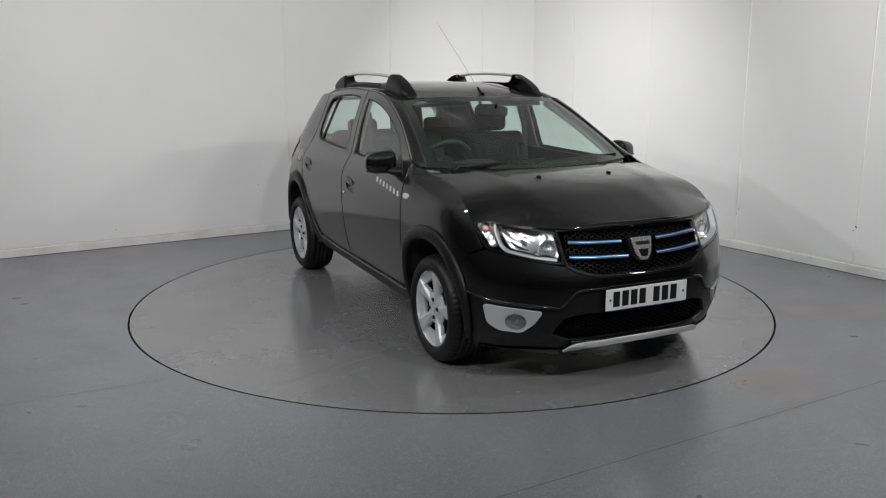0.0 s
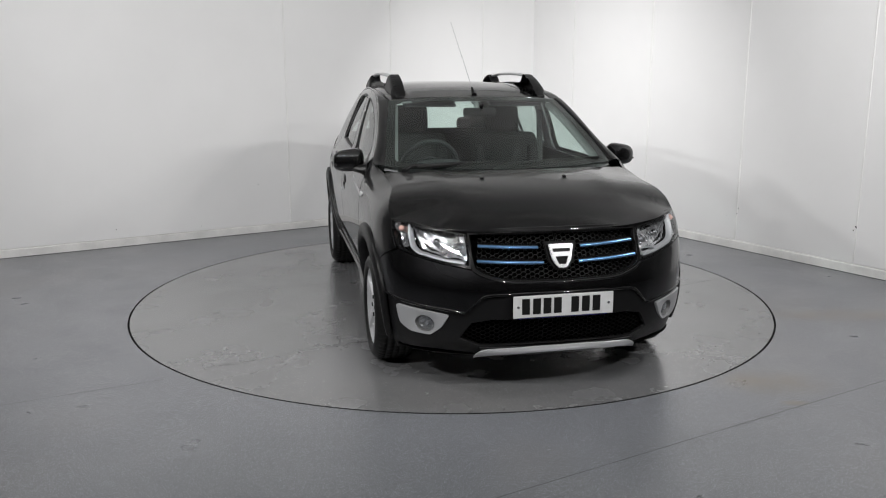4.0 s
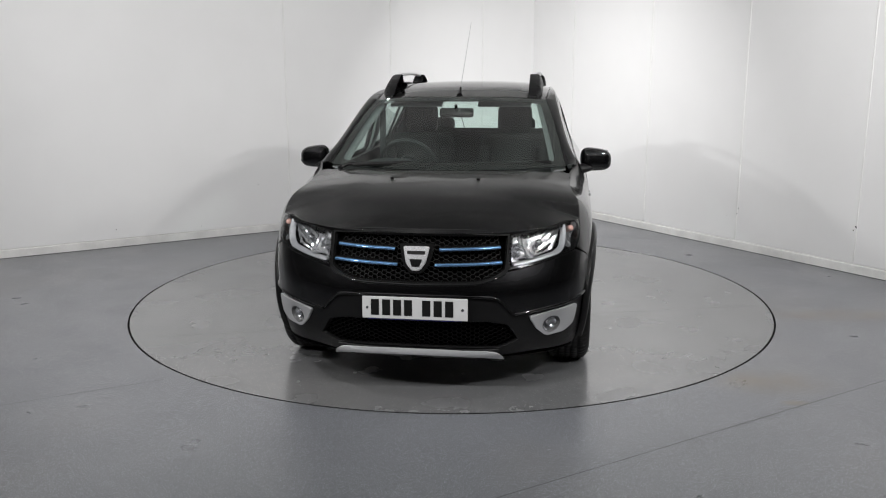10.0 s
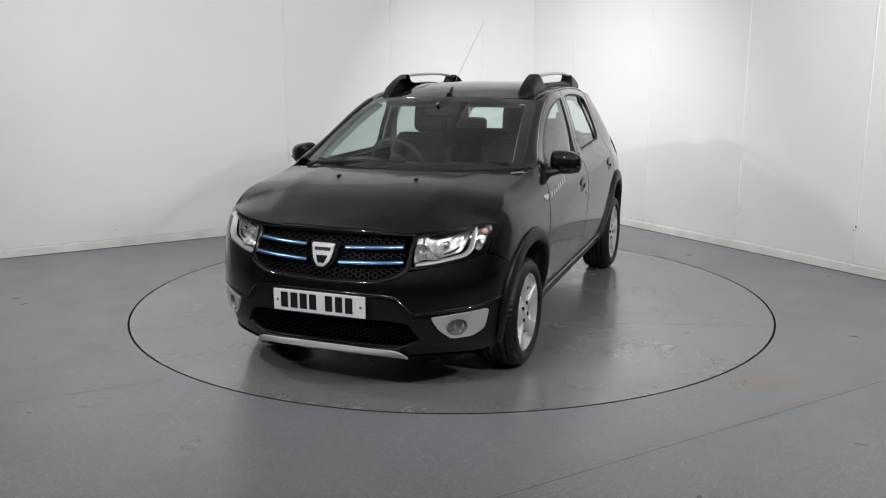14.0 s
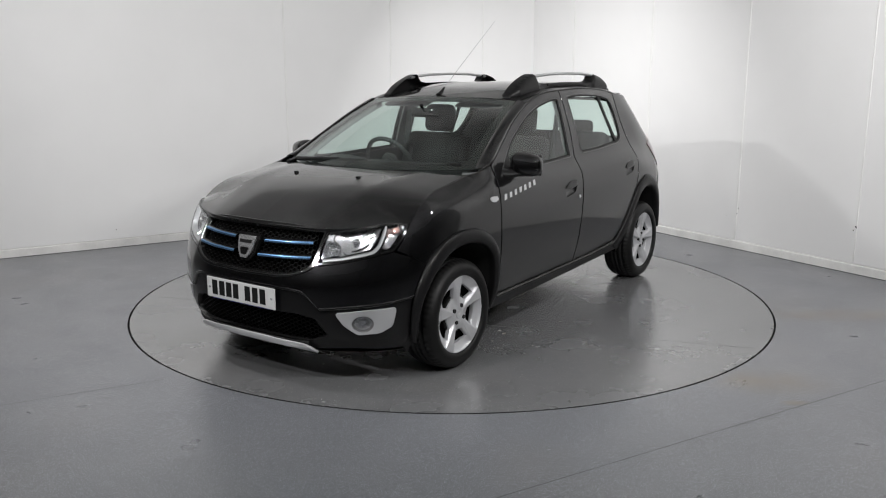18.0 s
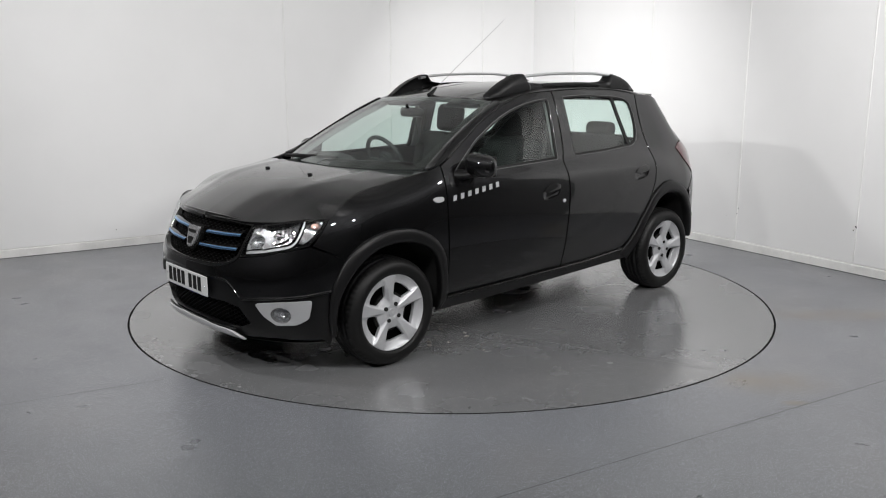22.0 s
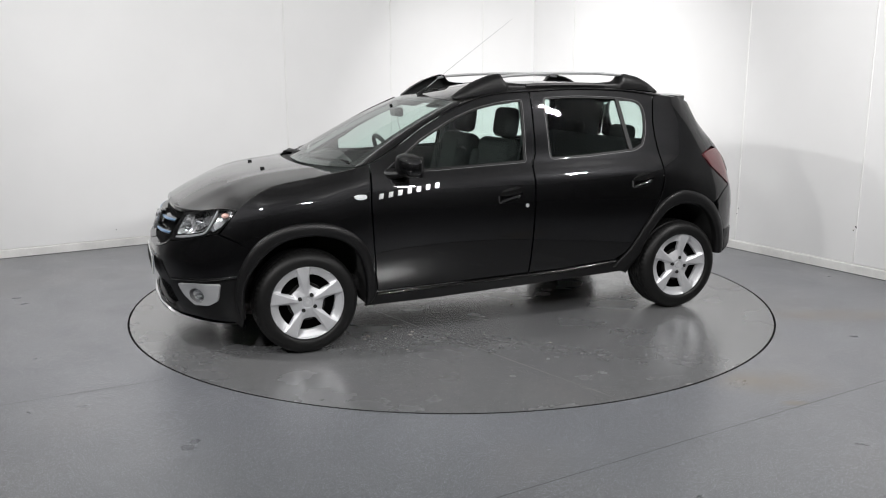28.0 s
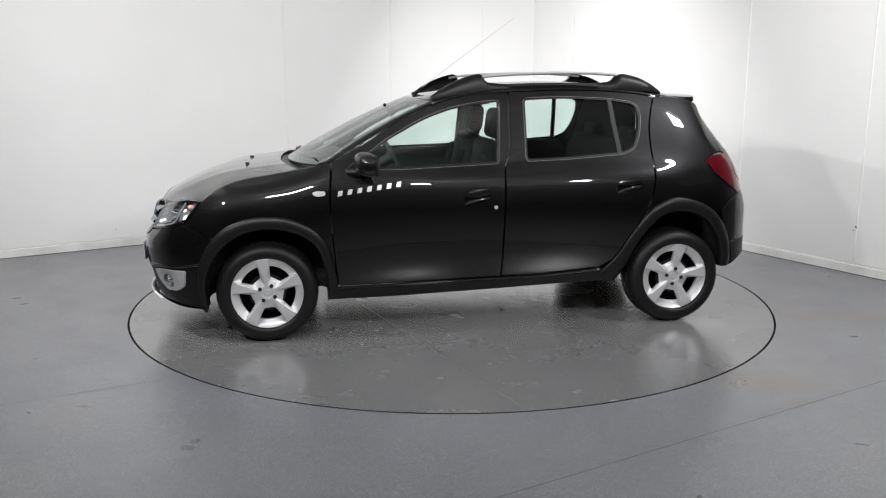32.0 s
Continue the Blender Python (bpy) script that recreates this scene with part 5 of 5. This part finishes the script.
def cover_shape(u, v, out=0.0):
    """The wheel cover's face: five proud spokes whose flat tops widen out to the edge, slanted flanks, a hub, and a hollow rim between the spokes."""
    u, v = np.asarray(u, float), np.asarray(v, float)
    r, a = np.hypot(u, v), np.arctan2(u, v)
    step = 2 * math.pi / 5
    d = np.abs((a + step / 2) % step - step / 2) * r
    flat = np.interp(r, [0.03, 0.055, 0.10, 0.172, 0.212], [0.007, 0.008, 0.013, 0.028, 0.038])
    deep = np.interp(r, [0.045, 0.078, 0.108, 0.165, 0.185, 0.205, 0.2125], [0.0, 0.013, 0.030, 0.030, 0.022, 0.010, 0.0])
    drop = deep * (1 - np.exp(-1.5 * np.clip(d - flat, 0, 0.06) / np.maximum(deep, 1e-4)))
    crown = 0.012 * np.clip((r - 0.05) / 0.13, 0, 1) ** 1.3
    y = -drop + crown - 0.012 - np.clip(r - 0.2135, 0, 1) * 1.8 - 0.003 * np.clip((0.031 - r) / 0.002, 0, 1)
    return np.stack([u, y + out, v], -1)


def cover_mesh():
    ring = [(0.2195 * math.sin(a), 0.2195 * math.cos(a)) for a in np.linspace(0, 2 * math.pi, 121)[:-1]]
    holes = []
    for k in range(5):
        mid = (k + 0.5) * 2 * math.pi / 5
        edge = []
        for sgn in (-1, 1):
            for r in (0.100, 0.116, 0.134, 0.152, 0.168):
                half = float(spoke_half(r))
                edge.append((sgn, r, mid + sgn * (math.pi / 5 - math.asin(half / r))))
        pts = [(r * math.sin(a), r * math.cos(a)) for s, r, a in edge if s < 0]
        a0, a1 = edge[4][2], edge[9][2]
        pts += [(0.168 * math.sin(a), 0.168 * math.cos(a)) for a in np.linspace(a0, a1, 8)[1:-1]]
        pts += [(r * math.sin(a), r * math.cos(a)) for s, r, a in edge[::-1] if s > 0]
        holes.append(rounded(pts, 0.010))
    ob = sheet("wheel_cover_form", ring, cover_shape, M_WHEEL, None, holes=holes, step=0.0045, depth=0.022)[0]
    me = ob.data
    vs, fs = [tuple(v.co) for v in me.vertices], [tuple(q.vertices) for q in me.polygons]
    bpy.data.objects.remove(ob)
    return vs, fs


def wheels():
    verts, faces = cover_mesh()

    def tyre_mesh():
        prof = [(0.213, -0.10), (0.215, 0.0), (0.222, 0.010), (0.232, 0.013), (0.246, 0.016), (0.262, 0.014), (0.277, 0.006), (0.288, -0.004), (0.2965, -0.016), (0.3015, -0.030)]
        prof += [(0.3035, -0.042), (0.2965, -0.044), (0.2965, -0.052), (0.3045, -0.054), (0.305, -0.082), (0.298, -0.084), (0.298, -0.092), (0.305, -0.094), (0.305, -0.112), (0.298, -0.114), (0.298, -0.122), (0.305, -0.124), (0.3045, -0.150), (0.2965, -0.152), (0.2965, -0.160), (0.3035, -0.162), (0.3015, -0.174), (0.2965, -0.188), (0.288, -0.2), (0.262, -0.212), (0.225, -0.205), (0.213, -0.19)]
        m = 240
        vs, fs = [], []
        for i, (r, y) in enumerate(prof):
            for k in range(m):
                a = 2 * math.pi * k / m
                cut = 0.0
                if 8 <= i <= 10 or 25 <= i <= 27:
                    cut = 0.0055 if k % 4 == 0 else 0.0
                elif 13 <= i <= 22 and abs(r - 0.305) < 0.001:
                    cut = 0.004 if k % 4 == 2 else 0.0
                vs.append(((r - cut) * math.sin(a), y, (r - cut) * math.cos(a)))
        for i in range(len(prof) - 1):
            for k in range(m):
                fs.append((i * m + k, (i + 1) * m + k, (i + 1) * m + (k + 1) % m, i * m + (k + 1) % m))
        return vs, fs

    tv, tf = tyre_mesh()
    for x, side, spin, lug in ((1.295, 1, 6, 144), (-1.295, 1, -10, 0), (1.295, -1, 12, 72), (-1.295, -1, -3, 0)):
        hole = [(0.050 * math.sin(a), 0.050 * math.cos(a)) for a in (radians(lug + t) for t in (0, 90, 180, 270))]
        flip = side < 0
        place = Matrix.Translation((x, side * 0.850, 0.3035)) @ Matrix.Rotation(radians(spin), 4, "Y")
        fix = lambda vs: [(a, b * side, c) for a, b, c in vs]
        rev = lambda fs: [f[::-1] for f in fs] if flip else fs
        w = mesh_object("wheel", fix(verts), rev(faces), M_WHEEL, car, "silver five-spoke wheel with a black tyre", place=place)
        mesh_object("tyre", fix(tv), rev(tf), M_RUBBER, w, "black rubber tyre")
        # the shade seen through the cover's windows is put into this disc's colour
        back = part("wheel_disc", cyl_bm(0.205, 0.012, (0, side * -0.060, 0), Matrix.Rotation(radians(90), 4, "X"), seg=48), M_VOID, w, "steel wheel behind the cover, coloured black for the shade there")
        part("brake_disc", cyl_bm(0.112, 0.02, (0, side * -0.048, 0), Matrix.Rotation(radians(90), 4, "X"), seg=40, bevel=0.003), M_BRAKE, w, "grey metal brake disc")
        # bolt holes as solid pegs, the shade inside put into their black colour
        for hx, hz in hole:
            part("bolt_hole_shade", cyl_bm(0.0115, 0.014, (hx, side * -0.014, hz), Matrix.Rotation(radians(90), 4, "X"), seg=16), M_DARK, w)
        part("centre_cap", cyl_bm(0.024, 0.008, (0, side * -0.013, 0), Matrix.Rotation(radians(90), 4, "X"), seg=24, bevel=0.002), M_WHEEL, w)
        part("cap_mark", slab_bm([(-0.010, 0.008), (0.010, 0.008), (0.006, -0.008), (-0.006, -0.008)], lambda a, c: Vector((a, side * -0.0095, c)), Vector((0, side * 0.001, 0))), M_SILVER, w)


def interior():
    # floor pan and underside
    part("underbody", box_bm((2.5, 1.30, 0.10), (-0.1, 0, 0.33), 0.03), M_DARK, car, "black underbody")
    part("front_underbody", box_bm((0.75, 1.02, 0.12), (1.55, 0, 0.31), 0.03), M_DARK, car, "black underbody")
    part("rear_underbody", box_bm((0.75, 1.02, 0.16), (-1.45, 0, 0.40), 0.04), M_DARK, car, "black underbody")
    part("engine_bay", box_bm((0.85, 1.0, 0.42), (1.45, 0, 0.58), 0.05), M_DARK, car)
    part("boot_floor", box_bm((0.7, 1.0, 0.04), (-1.45, 0, 0.62), 0.01), M_DARK, car)
    part("rear_axle", cyl_bm(0.035, 1.3, (-1.295, 0, 0.29), Matrix.Rotation(radians(90), 4, "X"), seg=14), M_DARK, car)
    part("exhaust", tube_bm([(-0.9, -0.3, 0.24), (-1.4, -0.35, 0.26), (-1.85, -0.4, 0.27)], 0.028, 10), M_DARK, car)
    # door cards and inner pillars
    for side in BOTH:
        sheet("door_card", [(0.88, 0.34), (0.84, 1.028), (0.4, 1.026), (-0.20, 1.048), (-0.96, 1.085), (-1.10, 0.95), (-0.95, 0.60), (-0.80, 0.34)], skin, M_DASH, car, step=0.06, depth=0.03, out=-0.055, sides=(side,), label="dark plastic door lining")
        sheet("centre_pillar_trim", [(-0.145, 1.03), (-0.155, 1.46), (-0.305, 1.46), (-0.300, 1.03)], skin, M_LINER, car, step=0.06, depth=0.015, out=-0.03, sides=(side,), label="light grey pillar lining")
        sheet("rear_pillar_trim", [(-1.02, 1.06), (-1.10, 1.15), (-1.14, 1.42), (-1.58, 1.41), (-1.62, 1.05)], skin, M_DASH, car, step=0.06, depth=0.015, out=-0.03, sides=(side,), label="dark pillar lining")
        v = np.linspace(0.0, 1, 16)
        loft("front_pillar_trim", [screen(np.full(16, 1.0), v, -0.03), screen(np.full(16, 0.90), v, -0.035), screen(np.full(16, 0.89), v, -0.06)], M_LINER, car, "light grey pillar lining", side)
        part("seat_belt", tube_bm([(-0.20, side * 0.635, 1.33), (-0.16, side * 0.63, 1.10), (-0.10, side * 0.62, 0.62)], 0.022, 6, 0.15), M_DASH, car, "dark seat belt")
        part("grab_handle", tube_bm([(0.02, side * 0.575, 1.425), (-0.0, side * 0.56, 1.405), (-0.11, side * 0.56, 1.415), (-0.13, side * 0.575, 1.44)], 0.009, 8), M_LINER, car)
    sheet("roof_lining", curve((0.26, 0.0), (0.25, 0.3), (0.2, 0.52)) + [(-0.3, 0.55), (-0.9, 0.54), (-1.3, 0.5)] + [(-1.36, 0.0)], roof_top, M_LINER, car, step=0.08, depth=0.005, out=-0.045, whole=True, label="pale grey roof lining")
    # dashboard
    rows = []
    ys = np.linspace(-0.70, 0.70, 30)
    for x, z in ((1.10, 1.02), (1.0, 1.035), (0.88, 1.040), (0.78, 1.02), (0.72, 0.97), (0.72, 0.80), (0.80, 0.60)):
        hump = 0.045 * np.exp(-((ys + 0.36) / 0.17) ** 4) * (1 if 0.7 < x < 0.95 and z > 0.9 else 0.2)
        rows.append(np.stack([np.full(30, x) - 0.05 * (ys / 0.7) ** 2, ys, np.full(30, z) + hump - 0.02 * (ys / 0.7) ** 4], 1))
    loft("dashboard", rows, M_DASH, car, "dark grey plastic dashboard", flip=False)
    part("centre_console", box_bm((0.75, 0.20, 0.28), (0.35, 0, 0.50), 0.03), M_DASH, car)
    part("gear_lever", tube_bm([(0.42, 0, 0.62), (0.38, 0, 0.80)], [0.012, 0.024], 10), M_DASH, car)
    # steering wheel on the right-hand side
    c, tilt = Vector((0.412, -0.335, 1.0)), Matrix.Rotation(radians(-62), 4, "Y")
    pts = [c + tilt @ Vector((0.185 * math.cos(a), 0.185 * math.sin(a), 0)) for a in np.linspace(0, 2 * math.pi, 37)]
    sw = part("steering_wheel", tube_bm(pts, 0.0155, 8, close=False), M_DASH, car, "dark plastic steering wheel")
    part("hub", cyl_bm(0.065, 0.05, c, tilt, seg=20, bevel=0.012), M_DASH, sw)
    for a in (90, -90, 180):
        e = c + tilt @ Vector((0.18 * math.cos(radians(a)), 0.18 * math.sin(radians(a)), 0))
        part("spoke", tube_bm([c, e], 0.02, 8, 0.5), M_DASH, sw)
    part("column", cyl_bm(0.04, 0.3, c + tilt @ Vector((0, 0, -0.15)) * 1.0, tilt, seg=14), M_DASH, sw)
    # inside mirror
    m = part("inside_mirror", box_bm((0.03, 0.225, 0.062), (0.455, 0.0, 1.345), 0.018, 3), M_GLOSS, car, "black inside mirror on the windscreen")
    part("stalk", tube_bm([(0.50, 0, 1.395), (0.485, 0, 1.375), (0.465, 0, 1.355)], 0.010, 8), M_GLOSS, m)
    part("label", box_bm((0.002, 0.034, 0.012), (0.4385, -0.005, 1.366), 0), M_PLATE, m, "small white label", smooth=False)
    part("cable", tube_bm([(0.455, 0.03, 1.318), (0.462, 0.045, 1.275), (0.452, 0.055, 1.235), (0.458, 0.06, 1.205)], 0.0022, 6), M_PLASTIC, m, "thin black cable hanging from the mirror")
    # sun visors folded up against the lining
    for side in BOTH:
        part("sun_visor", box_bm((0.13, 0.36, 0.018), bevel=0.008, turn=Matrix.Translation((0.225, side * 0.30, 1.402)) @ Matrix.Rotation(radians(18), 4, "Y")), M_LINER, car, "pale grey sun visor folded up")
    # seats
    def seat(x, y, w, back_top, head, name="front_seat"):
        c = part(name, box_bm((0.52, w, 0.15), (x + 0.20, y, 0.56), 0.05, 3), M_FABRIC, car, "charcoal cloth seat with a headrest")
        t = Matrix.Translation((x - 0.13, y, (0.60 + back_top) / 2)) @ Matrix.Rotation(radians(-14), 4, "Y")
        part("backrest", box_bm((0.13, w, back_top - 0.50), bevel=0.055, seg=4, turn=t), M_FABRIC, c)
        part("centre_panel", box_bm((0.03, w * 0.5, back_top - 0.62), bevel=0.012, seg=2, turn=t @ Matrix.Translation((0.058, 0, 0.0))), M_FABRIC2, c, "grey cloth centre panel")
        for s in BOTH:
            part("bolster", box_bm((0.10, 0.08, back_top - 0.66), bevel=0.036, seg=3, turn=t @ Matrix.Translation((0.055, s * (w / 2 - 0.05), -0.02))), M_FABRIC, c)
        if head:
            hx = x - 0.235
            part("headrest", box_bm((0.10, 0.245, 0.20), bevel=0.045, seg=4, turn=Matrix.Translation((hx, y, head - 0.10)) @ Matrix.Rotation(radians(-8), 4, "Y")), M_FABRIC, c)
            for s in BOTH:
                part("headrest_post", cyl_bm(0.006, 0.16, (hx + 0.005, y + s * 0.055, head - 0.24), seg=8), M_PLASTIC, c)
    seat(0.03, 0.345, 0.50, 1.13, 1.375)
    seat(0.03, -0.345, 0.50, 1.13, 1.375)
    c = part("rear_seat", box_bm((0.50, 1.22, 0.16), (-0.68, 0, 0.56), 0.05, 3), M_FABRIC, car, "charcoal cloth rear bench")
    part("backrest", box_bm((0.14, 1.22, 0.62), bevel=0.05, seg=3, turn=Matrix.Translation((-1.01, 0, 0.855)) @ Matrix.Rotation(radians(-20), 4, "Y")), M_FABRIC, c)
    for y in (-0.34, 0.34):
        part("headrest", box_bm((0.09, 0.25, 0.11), bevel=0.04, seg=3, turn=Matrix.Translation((-1.13, y, 1.185))), M_FABRIC, c)
    part("parcel_shelf", box_bm((0.42, 1.12, 0.025), (-1.40, 0, 1.055), 0.008), M_DASH, car, "dark parcel shelf")


doors, rdoors, glass_f, glass_r = side_panels()
window_parts(doors, rdoors, glass_f, glass_r)
top_panels()
nose()
tail()
mirrors()
wheels()
interior()


# ---- the turntable turns and carries the car ----
def motions():
    turn = lambda t: -63.6706 - 3.359684 * t - 0.00440190 * t * t + 0.000165518 * t ** 3
    rows_car, rows_disc = [], []
    for k in range(17):
        t = 2.0 * k
        r = Matrix.Rotation(radians(turn(t)), 4, "Z")
        rows_disc.append((t, r))
        rows_car.append((t, r @ Matrix.Translation((-CX, -CY, 0))))
    walk(turntable, rows_disc)
    walk(car, rows_car)


motions()
